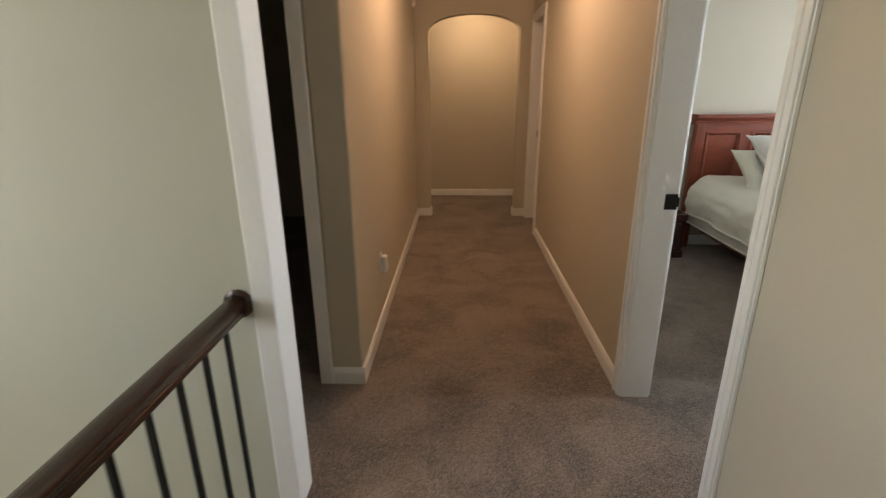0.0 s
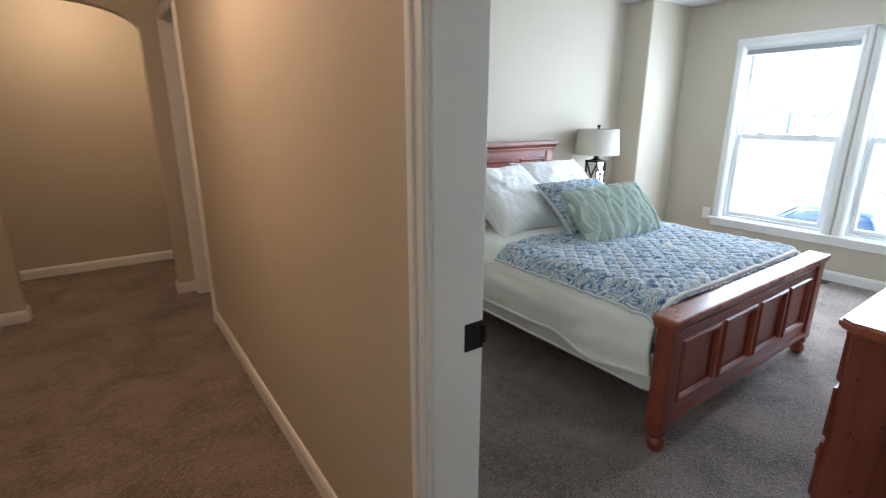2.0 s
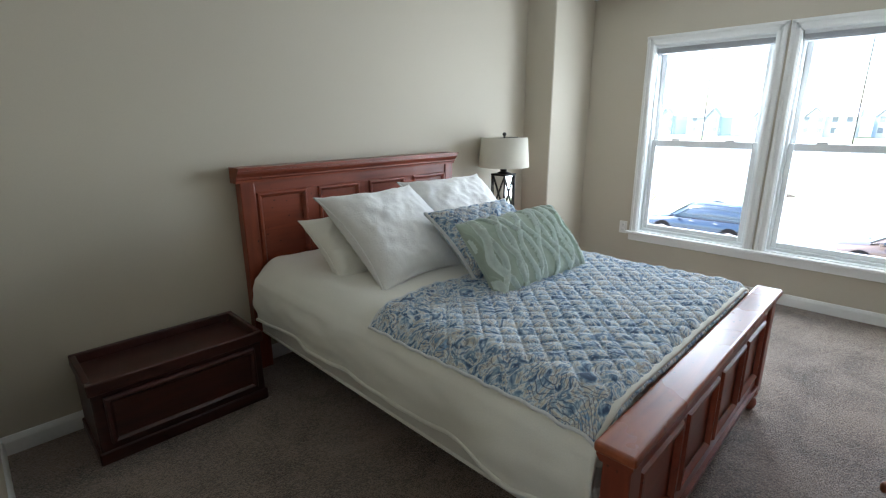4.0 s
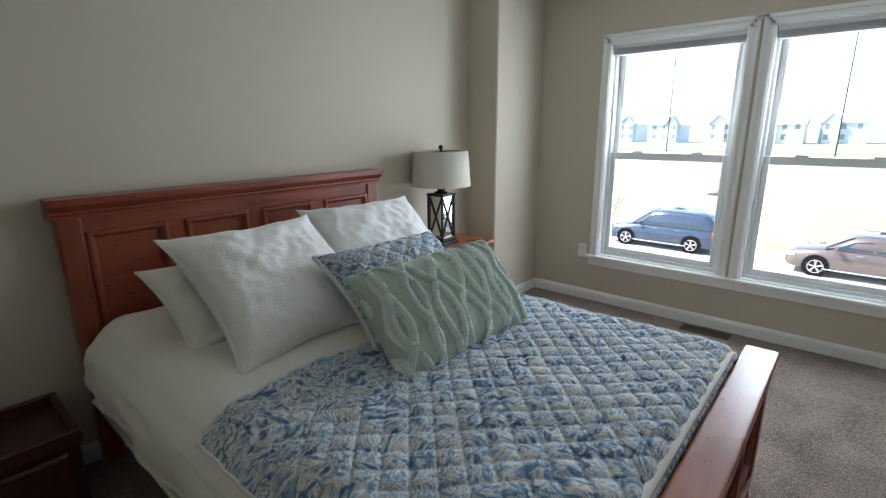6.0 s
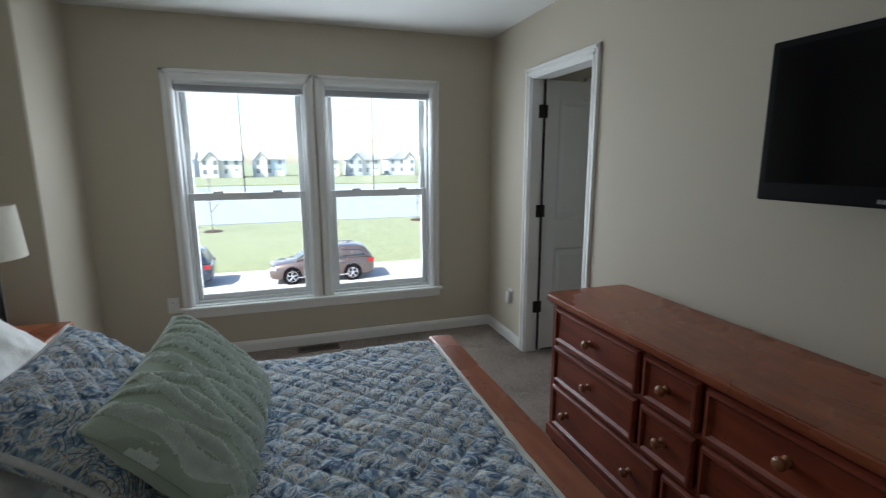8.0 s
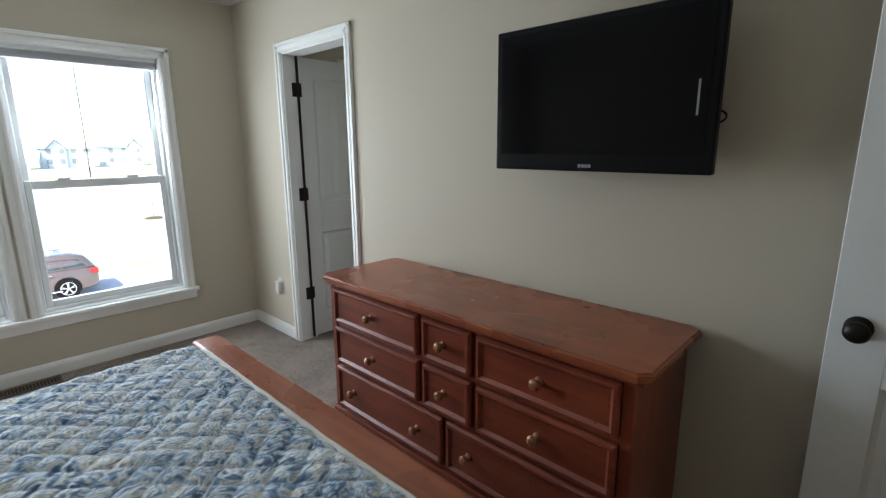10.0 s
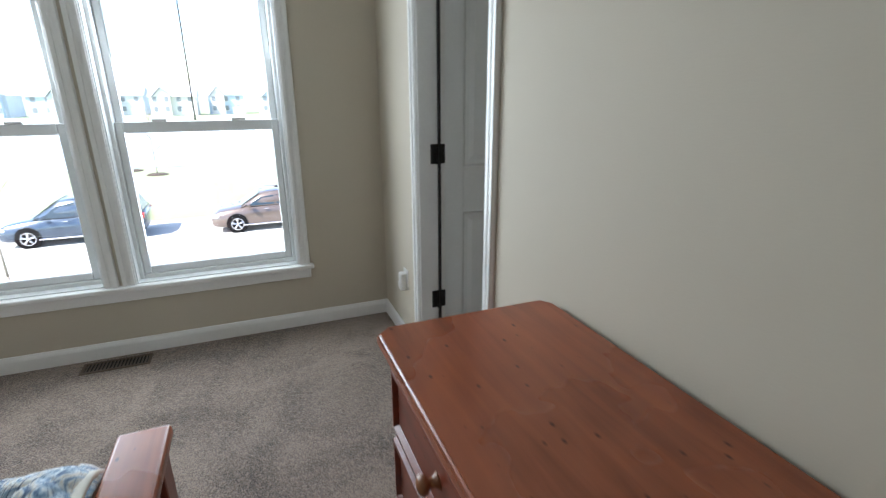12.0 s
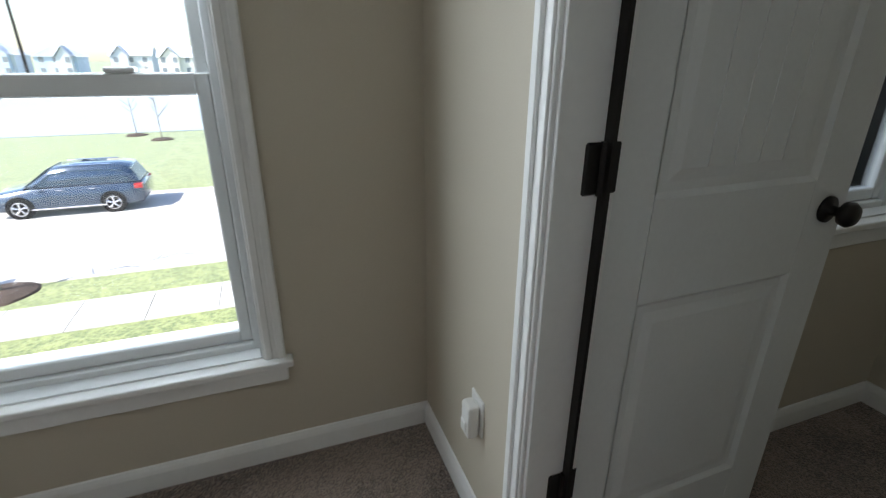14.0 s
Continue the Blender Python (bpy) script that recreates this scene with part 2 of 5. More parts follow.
TUFT = mat("sage_chenille_tuft", (0.76, 0.86, 0.80), 1.0, scale=30, vary=0.14, bump=1.0, fine=330, sheen=0.5)
PAISLEY = mat_paisley("blue_paisley_cotton")
DOTS = mat("white_cotton_piping", (0.72, 0.73, 0.74), 0.9, scale=30, vary=0.10, bump=0.3)
SHADE = mat("linen_shade", (0.60, 0.56, 0.47), 0.9, scale=5, vary=0.05, bump=0.35, fine=400)
GLASS = mat_glass("window_glass")
MIRROR = mat("mirror_glass", (0.86, 0.88, 0.87), 0.03, 1.0, vary=0.01)
SCREEN = mat("black_glossy_screen", (0.004, 0.004, 0.005), 0.12, vary=0.1)
SCREEN.node_tree.nodes["Principled BSDF"].inputs["Specular IOR Level"].default_value = 0.12
TVBODY = mat("black_plastic", (0.008, 0.008, 0.009), 0.35, vary=0.1, bump=0.05)
TVBODY.node_tree.nodes["Principled BSDF"].inputs["Specular IOR Level"].default_value = 0.08
GREYBAR = mat("grey_lettering", (0.30, 0.30, 0.31), 0.4, vary=0.05)
PLATE = mat("white_plastic_plate", (0.74, 0.73, 0.70), 0.4, vary=0.03)
VENT = mat("brown_enamel", (0.10, 0.07, 0.05), 0.45, 0.3, vary=0.15)
BLIND = mat("grey_blind_fabric", (0.42, 0.43, 0.45), 0.9, vary=0.05, bump=0.2)
GRASS = mat_carpet("lawn_grass", (0.085, 0.115, 0.030), (0.22, 0.25, 0.085), 0.06)
ASPHALT = mat("pale_concrete_road", (0.42, 0.41, 0.39), 0.9, scale=0.4, vary=0.10, bump=0.3, fine=30)
CONCRETE = mat("concrete_walk", (0.46, 0.45, 0.42), 0.9, scale=0.8, vary=0.07, bump=0.2, fine=40)
MULCH = mat("dark_mulch", (0.05, 0.035, 0.026), 1.0, scale=6, vary=0.4, bump=1.0, fine=40)
WATER = mat("pond_water", (0.30, 0.34, 0.36), 0.35, vary=0.1, bump=0.25, fine=1.5)
BARK = mat("grey_bark", (0.27, 0.235, 0.20), 0.95, scale=20, vary=0.25, bump=0.8, fine=60)
SHINGLE = mat("grey_asphalt_shingle", (0.14, 0.14, 0.15), 0.95, scale=5, vary=0.2, bump=0.6, fine=60, random_part=0.5)
SIDING = mat("white_lap_siding", (0.66, 0.67, 0.67), 0.6, scale=3, vary=0.04, random_part=0.2)
BLUECAR = mat("steel_blue_car_paint", (0.028, 0.050, 0.085), 0.25, 0.4, vary=0.04, coat=1.0)
BROWNCAR = mat("rose_brown_car_paint", (0.13, 0.097, 0.083), 0.28, 0.4, vary=0.04, coat=1.0)
CARGLASS = mat("tinted_car_glass", (0.025, 0.04, 0.055), 0.06, vary=0.05)
TYRE = mat("tyre_rubber", (0.02, 0.02, 0.02), 0.9, vary=0.2)
ALLOY = mat("silver_alloy", (0.62, 0.62, 0.64), 0.25, 0.9, vary=0.05)
CHROME = mat("bright_trim", (0.7, 0.7, 0.72), 0.15, 1.0, vary=0.03)
REDLAMP = mat("red_lamp_lens", (0.36, 0.02, 0.02), 0.2, vary=0.05)
CLEARLAMP = mat("clear_lamp_lens", (0.6, 0.62, 0.65), 0.12, vary=0.05)
# far window glass, lightened to hold the outdoor glare in its colour
HOUSEGLASS = mat("sunlit_house_glass", (0.22, 0.25, 0.29), 0.15, vary=0.1)
GLOBE = mat_glow("frosted_globe", (1.0, 0.66, 0.36), 0.8)
# siding and roofs paled, with the washed-out glare put into their colours
HOUSECOLS = [mat("house_siding_" + k, c, 0.8, scale=0.8, vary=0.06) for k, c in (("white", (0.76, 0.77, 0.78)), ("grey", (0.56, 0.60, 0.65)), ("blue", (0.46, 0.56, 0.68)), ("cream", (0.70, 0.69, 0.66)))]
ROOF = mat("house_shingle_roof", (0.46, 0.49, 0.54), 0.95, scale=1, vary=0.15)

# ---- building helpers ----
INVERSE = {}


def thing(name, at, label, category, group="", kind=""):
    ob = new(name)
    ob.empty_display_size = 0.1
    ob.matrix_basis = Matrix.Translation(at)
    INVERSE[ob.name] = Matrix.Translation(at).inverted()
    return tagged(ob, label, category, group, kind)


def part(name, bm, material, parent=None, label="", smooth=False, kind=""):
    """One mesh object from a bmesh, under a thing or a part."""
    bmesh.ops.recalc_face_normals(bm, faces=bm.faces)
    me = bpy.data.meshes.new(name)
    bm.to_mesh(me)
    bm.free()
    me.materials.append(material)
    if smooth:
        me.polygons.foreach_set("use_smooth", [True] * len(me.polygons))
    ob = new(name, me)
    if parent is not None:
        ob.parent = parent
        ob.matrix_parent_inverse = INVERSE.get(parent.name, Matrix.Identity(4))
    return tagged(ob, label, kind=kind)


def bx(x0, x1, y0, y1, z0, z1, bevel=0.0, seg=1, bm=None):
    made = bm or bmesh.new()
    r = bmesh.ops.create_cube(made, size=1, matrix=Matrix.LocRotScale(((x0 + x1) / 2, (y0 + y1) / 2, (z0 + z1) / 2), None, (abs(x1 - x0), abs(y1 - y0), abs(z1 - z0))))
    if bevel:
        es = list({e for v in r["verts"] for e in v.link_edges})
        bmesh.ops.bevel(made, geom=es, offset=bevel, segments=seg, affect="EDGES", profile=0.5)
    return made


def cyl(p0, p1, r0, r1=None, seg=16, bm=None):
    made = bm or bmesh.new()
    a, b = Vector(p0), Vector(p1)
    turn = (b - a).to_track_quat("Z", "Y").to_matrix().to_4x4()
    bmesh.ops.create_cone(made, cap_ends=True, segments=seg, radius1=r0, radius2=r0 if r1 is None else r1, depth=(b - a).length, matrix=Matrix.Translation((a + b) / 2) @ turn)
    return made


def lathe(profile, m, seg=20, bm=None):
    """A turned solid: profile rows of (radius, height) about the local z axis of the pose m."""
    made = bm or bmesh.new()
    rings = [[made.verts.new(m @ Vector((r * math.cos(2 * math.pi * k / seg), r * math.sin(2 * math.pi * k / seg), h))) for k in range(seg)] for r, h in profile]
    for a, b in zip(rings, rings[1:]):
        for k in range(seg):
            made.faces.new((a[k], a[(k + 1) % seg], b[(k + 1) % seg], b[k]))
    made.faces.new(rings[0][::-1])
    made.faces.new(rings[-1])
    return made


def prism(outline, axis, lo, hi, bm=None):
    """An outline of (a, b) pulled along an axis: x takes (y, z), y takes (x, z), z takes (x, y)."""
    made = bm or bmesh.new()
    at = {"x": lambda a, b, t: (t, a, b), "y": lambda a, b, t: (a, t, b), "z": lambda a, b, t: (a, b, t)}[axis]
    lower, upper = [made.verts.new(at(a, b, lo)) for a, b in outline], [made.verts.new(at(a, b, hi)) for a, b in outline]
    made.faces.new(lower)
    made.faces.new(upper[::-1])
    for k in range(len(outline)):
        j = (k + 1) % len(outline)
        made.faces.new((lower[k], upper[k], upper[j], lower[j]))
    return made


def grid(nu, nv, f, bm=None, uv=None):
    """A sheet of nu by nv cells whose corners are f(u, v), u and v from 0 to 1."""
    made = bm or bmesh.new()
    vs = [[made.verts.new(f(i / nu, j / nv)) for j in range(nv + 1)] for i in range(nu + 1)]
    layer = made.loops.layers.uv.verify() if uv else None
    for i in range(nu):
        for j in range(nv):
            fc = made.faces.new((vs[i][j], vs[i + 1][j], vs[i + 1][j + 1], vs[i][j + 1]))
            if uv:
                for lp, (a, b) in zip(fc.loops, ((i, j), (i + 1, j), (i + 1, j + 1), (i, j + 1))):
                    lp[layer].uv = uv(a / nu, b / nv)
    return made


def shell(name, bm, material, label, category="wall"):
    return tagged(part(name, bm, material), label, category, kind="structure")

# ---- the large structure ----
H = 2.44
shell("floor", bx(-0.66, 5.356, -1.6, 6.5, -0.22, 0), CARPET, "taupe cut-pile carpet with tread marks over rooms and hall", "carpet")
shell("floor_dark_room", bx(-2.5, -0.66, 1.22, 6.5, -0.22, 0), CARPET, "taupe carpet of the unlit room off the hall", "carpet")
shell("floor_lower", bx(-3.0, -0.66, -1.6, 1.22, -2.9, -2.75), CARPET, "carpeted landing at the foot of the stairwell", "carpet")
_ceil = bx(-3.1, 5.02, -0.74, 6.6, H, H + 0.1)
bx(5.02, 5.52, 0.93, 6.6, H, H + 0.1, bm=_ceil)
bx(-3.1, 3.1, -1.7, -0.74, H, H + 0.1, bm=_ceil)
shell("ceiling", _ceil, CEIL, "matt white ceiling with faint stipple", "ceiling")
shell("wall_tv", bx(0.90, 3.942, 0.93, 1.054, 0, H), WALL, "greige painted wall behind dresser and screen")
shell("wall_tv_corner", bx(4.672, 5.356, 0.93, 1.054, 0, H), WALL, "greige painted wall between doorway and window wall")
shell("wall_tv_header", bx(3.942, 4.672, 0.93, 1.054, 2.037, H), WALL, "greige painted wall over the side room doorway")
shell("wall_head", bx(0.90, 4.70, 4.29, 4.42, 0, H), WALL, "greige painted wall behind the bed's headboard")
shell("wall_bump", bx(4.70, 5.356, 4.01, 4.42, 0, H, 0.008), WALL, "greige boxed-out corner pillar beside the window wall")
# the window wall, pieced round two openings
Z0, Z1 = 0.395, 2.02
for nm, a in (("wall_window_south", (0.93, 1.582, 0, H)), ("wall_window_mid", (2.425, 2.56, Z0, Z1)), ("wall_window_north", (3.442, 4.42, 0, H)),
              ("wall_window_below", (1.582, 3.442, 0, Z0)), ("wall_window_above", (1.582, 3.442, Z1, H))):
    shell(nm, bx(5.356, 5.52, *a), WALL, "greige painted outer wall round the two windows")
# hall, east side
for nm, a in (("wall_hall_east_far", (5.27, 6.5, 0, H)), ("wall_hall_east", (1.913, 4.63, 0, H)), ("wall_hall_east_near", (0.565, 1.15, 0, H)), ("wall_hall_east_back", (-1.6, -0.20, 0, H)),
              ("wall_hall_header_1", (4.63, 5.27, 2.052, H)), ("wall_hall_header_2", (1.15, 1.913, 2.052, H)), ("wall_hall_header_3", (-0.20, 0.565, 2.052, H))):
    shell(nm, bx(0.776, 0.90, *a), WALL, "greige painted hall wall with a soft lamp glow")
shell("wall_hall_west", bx(-0.60, -0.457, 1.985, 5.36, 0, H, 0.006), WALL, "greige painted hall wall with rounded corner")
shell("wall_stub", bx(-0.638, -0.60, 1.985, 2.12, 0, H), WALL, "greige wall stub at the dark doorway")
shell("wall_stair", bx(-3.0, -0.59, 1.22, 1.34, -2.75, H), STAIR_WALL, "stairwell wall with greenish daylight in its colour where the handrail ends")
_arch = [(-0.457, 0), (-0.457, H), (0.776, H), (0.776, 0), (0.645, 0), (0.645, 1.965)]
_arch += [(0.1675 + 0.4775 * math.cos(a), 1.965 + 0.165 * math.sin(a)) for a in (math.pi * k / 20 for k in range(1, 20))] + [(-0.31, 1.965), (-0.31, 0)]
shell("wall_arch", prism(_arch, "y", 5.36, 5.49), WALL, "greige wall with a shallow arched opening")
shell("wall_far", bx(-2.5, 2.6, 6.5, 6.6, 0, H), WALL, "greige end wall of the hall under a warm lamp")
for nm, a in (("wall_cross_west", (-1.7, -1.6, 5.36, 6.5)), ("wall_dark_west", (-2.6, -2.5, 1.34, 5.4)), ("wall_dark_north", (-2.5, -0.60, 5.30, 5.36)), ("wall_stair_back", (-3.0, 0.90, -1.7, -1.6)),
              ("wall_far_room_east", (2.5, 2.6, 4.42, 6.5)), ("wall_side_west", (3.0, 3.1, -0.62, 0.93)), ("wall_side_south", (3.0, 4.88, -0.72, -0.62)), ("wall_small_room", (0.90, 3.0, -0.5, -0.4))):
    shell(nm, bx(*a, -2.75 if "stair" in nm else 0, H), WALL, "plain greige painted wall")
for nm, a in (("wall_stairwell_1", (-1.6, -0.5, -2.75, H)), ("wall_stairwell_2", (0.9, 1.22, -2.75, H)), ("wall_stairwell_3", (-0.5, 0.9, -2.75, 0.75)), ("wall_stairwell_4", (-0.5, 0.9, 2.25, H))):
    shell(nm, bx(-3.1, -3.0, *a), STAIR_WALL, "stairwell wall with greenish daylight in its colour")
shell("wall_stair_fascia", bx(-0.70, -0.66, -1.6, 1.22, -0.30, 0.0), TRIM, "white painted edge of the stairwell floor", "trim")
# the side room's outer wall with its window opening
for nm, a in (("wall_side_1", (-0.72, -0.46, 0, H)), ("wall_side_2", (0.42, 0.93, 0, H)), ("wall_side_3", (-0.46, 0.42, 0, 0.80)), ("wall_side_4", (-0.46, 0.42, 2.02, H))):
    shell(nm, bx(4.88, 5.02, *a), WALL, "greige painted wall of the side room")

# baseboards: a moulded profile run along each wall


def baseboard(a, b, inward):
    d = (Vector(b) - Vector(a)).normalized()
    bm = bmesh.new()
    prof = [(0, 0), (0.014, 0), (0.014, 0.062), (0.011, 0.074), (0.006, 0.086), (0, 0.088)]
    ends = []
    for p in (a, b):
        ends.append([bm.verts.new((p[0] + inward[0] * q, p[1] + inward[1] * q, z)) for q, z in prof])
    for k in range(len(prof)):
        j = (k + 1) % len(prof)
        bm.faces.new((ends[0][k], ends[0][j], ends[1][j], ends[1][k]))
    bm.faces.new(ends[0])
    bm.faces.new(ends[1][::-1])
    return tagged(part("baseboard", bm, TRIM), "white moulded baseboard along the wall", "baseboard", kind="structure")


for a, b, n in (((5.356, 1.054), (5.356, 4.01), (-1, 0)), ((4.735, 1.054), (5.342, 1.054), (0, 1)), ((0.915, 1.054), (3.88, 1.054), (0, 1)), ((0.90, 4.29), (4.70, 4.29), (0, -1)),
                ((4.70, 4.29), (4.70, 4.01), (-1, 0)), ((4.70, 4.01), (5.342, 4.01), (0, -1)), ((0.90, 1.978), (0.90, 4.276), (1, 0)), ((0.776, 1.98), (0.776, 4.56), (-1, 0)), ((0.776, 0.635), (0.776, 1.085), (-1, 0)),
                ((-0.457, 1.985), (-0.457, 5.36), (1, 0)), ((-0.60, 1.985), (-0.443, 1.985), (0, -1)), ((-0.443, 5.36), (-0.31, 5.36), (0, -1)), ((0.645, 5.36), (0.762, 5.36), (0, -1)), ((-0.31, 5.36), (-0.31, 5.49), (1, 0)), ((0.645, 5.36), (0.645, 5.49), (-1, 0)),
                ((-1.6, 6.5), (2.5, 6.5), (0, -1)), ((4.88, -0.606), (4.88, 0.93), (-1, 0)), ((3.1, -0.62), (4.88, -0.62), (0, 1))):
    baseboard(a, b, n)


def casing_run(bm, axis, face, out, u0, u1, z0, z1, upright):
    """One moulded casing board on a wall face; out is the sign of the room side."""
    steps = ((0.0, 1.0, 0.012), (0.10, 0.42, 0.017), (0.62, 0.95, 0.020))
    for lo, hi, d in steps:
        a, b, c, e = (u0 + (u1 - u0) * lo, u0 + (u1 - u0) * hi, z0, z1) if upright else (u0, u1, z0 + (z1 - z0) * lo, z0 + (z1 - z0) * hi)
        f0, f1 = sorted((face, face + out * d))
        bx(*((a, b, f0, f1) if axis == "y" else (f0, f1, a, b)), c, e, 0.002, 1, bm)


def door_frame(name, axis, faces, u0, u1, top, label):
    """Jamb lining and moulded casing on both faces of a wall; the opening runs from u0 to u1."""
    f0, f1 = faces
    root = thing(name, ((u0 + u1) / 2, f0, 0) if axis == "y" else (f0, (u0 + u1) / 2, 0), label, "door frame", kind="structure")
    for k in (0, 1):
        a, b = ((u0 - 0.001, u0 + 0.018), (u1 - 0.018, u1 + 0.001))[k]
        part("jamb", bx(*((a, b, f0 - 0.003, f1 + 0.003) if axis == "y" else (f0 - 0.003, f1 + 0.003, a, b)), 0, top, 0.002), TRIM, root)
    part("head_jamb", bx(*((u0 + 0.018, u1 - 0.018, f0 - 0.003, f1 + 0.003) if axis == "y" else (f0 - 0.003, f1 + 0.003, u0 + 0.018, u1 - 0.018)), top - 0.018, top, 0.002), TRIM, root)
    for face, out in ((f0, -1), (f1, 1)):
        bm = bmesh.new()
        casing_run(bm, axis, face, out, u0 + 0.008, u0 - 0.056, 0, top + 0.052, True)
        casing_run(bm, axis, face, out, u1 - 0.008, u1 + 0.056, 0, top + 0.052, True)
        part("casing", bm, TRIM, root)
        bm = bmesh.new()
        casing_run(bm, axis, face, out, u0 - 0.058, u1 + 0.058, top - 0.010, top + 0.056, False)
        part("head_casing", bm, TRIM, root)
    return root


_fr = door_frame("door_frame_1", "x", (0.776, 0.90), 1.15, 1.913, 2.05, "white moulded door frame from hall to bedroom")
part("strike_plate", bx(0.852, 0.903, 1.891, 1.897, 0.905, 0.970, 0.002), BLACKMETAL, _fr, "dark bronze strike plate")
part("strike_lip", bx(0.896, 0.908, 1.884, 1.896, 0.918, 0.958, 0.004, 2), BLACKMETAL, _fr, "dark bronze strike lip")
door_frame("door_frame_2", "y", (0.93, 1.054), 3.942, 4.672, 2.035, "white moulded door frame of the side room")
_f3 = door_frame("door_frame_3", "x", (0.776, 0.90), 4.63, 5.27, 2.05, "white moulded door frame near the arch")
part("strike_plate", bx(0.85, 0.90, 5.244, 5.252, 0.90, 0.97, 0.004), BLACKMETAL, _f3, "dark bronze strike plate")
door_frame("door_frame_4", "x", (0.776, 0.90), -0.20, 0.565, 2.05, "white moulded frame of a closed hall door")
# the dark doorway by the stairs: end trim, far jamb
_f5 = thing("door_frame_5", (-0.56, 1.3, 0), "white painted frame of the unlit doorway", "door frame", kind="structure")
part("end_casing", bx(-0.592, -0.525, 1.208, 1.345, 0, 2.10, 0.004), TRIM, _f5)
part("far_jamb", bx(-0.655, -0.640, 1.990, 2.115, 0, 2.10, 0.003), TRIM, _f5)
part("far_casing", bx(-0.665, -0.602, 1.966, 1.984, 0, 2.10, 0.004), TRIM, _f5)
part("head_casing", bx(-0.662, -0.525, 1.345, 1.984, 2.06, 2.12, 0.004), TRIM, _f5)
shell("wall_dark_header", bx(-0.66, -0.53, 1.345, 1.984, 2.12, H), WALL, "greige wall over the unlit doorway")


def panel_door(name, m, width, height, label, knob_at=0.95, hinges=(0.375, 1.12, 1.775), face=1):
    """A moulded three-panel door leaf; local x runs from the hinge edge, y is its thickness, z is up."""
    root = new(name)
    root.empty_display_size = 0.1
    root.matrix_basis = m
    INVERSE[root.name] = Matrix.Identity(4)
    tagged(root, label, "door", kind="structure")
    th = 0.035
    s, rail = 0.125, (0.0, 0.20, 0.80, 1.02, height - 0.125, height)
    part("stile", bx(0, s, -th / 2, th / 2, 0.012, height, 0.002), DOORWHITE, root)
    part("stile", bx(width - s, width, -th / 2, th / 2, 0.012, height, 0.002), DOORWHITE, root)
    for lo, hi in ((0.012, rail[1]), (rail[2], rail[3]), (rail[4], height)):
        part("rail", bx(s, width - s, -th / 2, th / 2, lo, hi), DOORWHITE, root)
    for lo, hi in ((rail[1], rail[2]), (rail[3], rail[4])):
        bm = bmesh.new()
        x0, x1 = s, width - s
        for side in (-1, 1):
            rows = [((0.0, th / 2), (0.012, th / 2 - 0.009), (0.030, th / 2 - 0.009), (0.055, th / 2 - 0.003))]
            prev = None
            for ins, d in rows[0]:
                ring = [bm.verts.new((px, side * d, pz)) for px, pz in ((x0 + ins, lo + ins), (x1 - ins, lo + ins), (x1 - ins, hi - ins), (x0 + ins, hi - ins))]
                if prev:
                    for k in range(4):
                        bm.faces.new((prev[k], prev[(k + 1) % 4], ring[(k + 1) % 4], ring[k]))
                prev = ring
            bm.faces.new(prev)
            if lo > 0.9:
                for k in range(1, 5):
                    gx = x0 + 0.055 + (x1 - x0 - 0.11) * k / 5
                    y_in, y_out = sorted((side * (th / 2 - 0.006), side * (th / 2 - 0.0012)))
                    bx(gx - 0.003, gx + 0.003, y_in, y_out, lo + 0.055, hi - 0.055, bm=bm)
        part("panel", bm, DOORWHITE, root)
    for z in hinges:
        hg = part("hinge", cyl((-0.008, face * (th / 2 + 0.005), z - 0.047), (-0.008, face * (th / 2 + 0.005), z + 0.047), 0.008, seg=10), BLACKMETAL, root, "dark bronze hinge")
        part("leaf_plate", bx(-0.044, 0.030, face * th / 2 - 0.004, face * th / 2 + 0.005, z - 0.046, z + 0.046, 0.004), BLACKMETAL, hg)
    for side in (-1, 1):
        part("knob", lathe([(0.031, 0.0), (0.031, 0.006), (0.012, 0.010), (0.011, 0.028), (0.026, 0.036), (0.029, 0.050), (0.022, 0.060), (0.006, 0.063)],
                           pose(width - 0.062, side * th / 2, knob_at, -90 * side)), BLACKMETAL, root, "dark bronze round door knob", True)
    return root


# side room door, swung into the side room; bedroom door, swung back near the wall; closed hall door
panel_door("door_1", pose(4.672, 0.956, 0.0, 0, 0, 271.0), 0.70, 2.015, "white panel door standing open with dark hinges", hinges=(0.357, 1.09, 1.80), face=-1)
panel_door("door_2", pose(0.925, 1.177, 0.0, 0, 0, -2.2), 0.745, 2.03, "white panel door opened back towards the wall")
panel_door("door_3", pose(0.838, -0.18, 0.0, 0, 0, 90), 0.727, 2.028, "white panel door, closed")
# black strip for the shade in the gap along the open door's hinge edge
part("hinge_gap_shade", bx(4.630, 4.653, 0.957, 0.965, 0.015, 2.015), BLACKMETAL, bpy.data.objects["door_1"]).matrix_parent_inverse = bpy.data.objects["door_1"].matrix_basis.inverted()


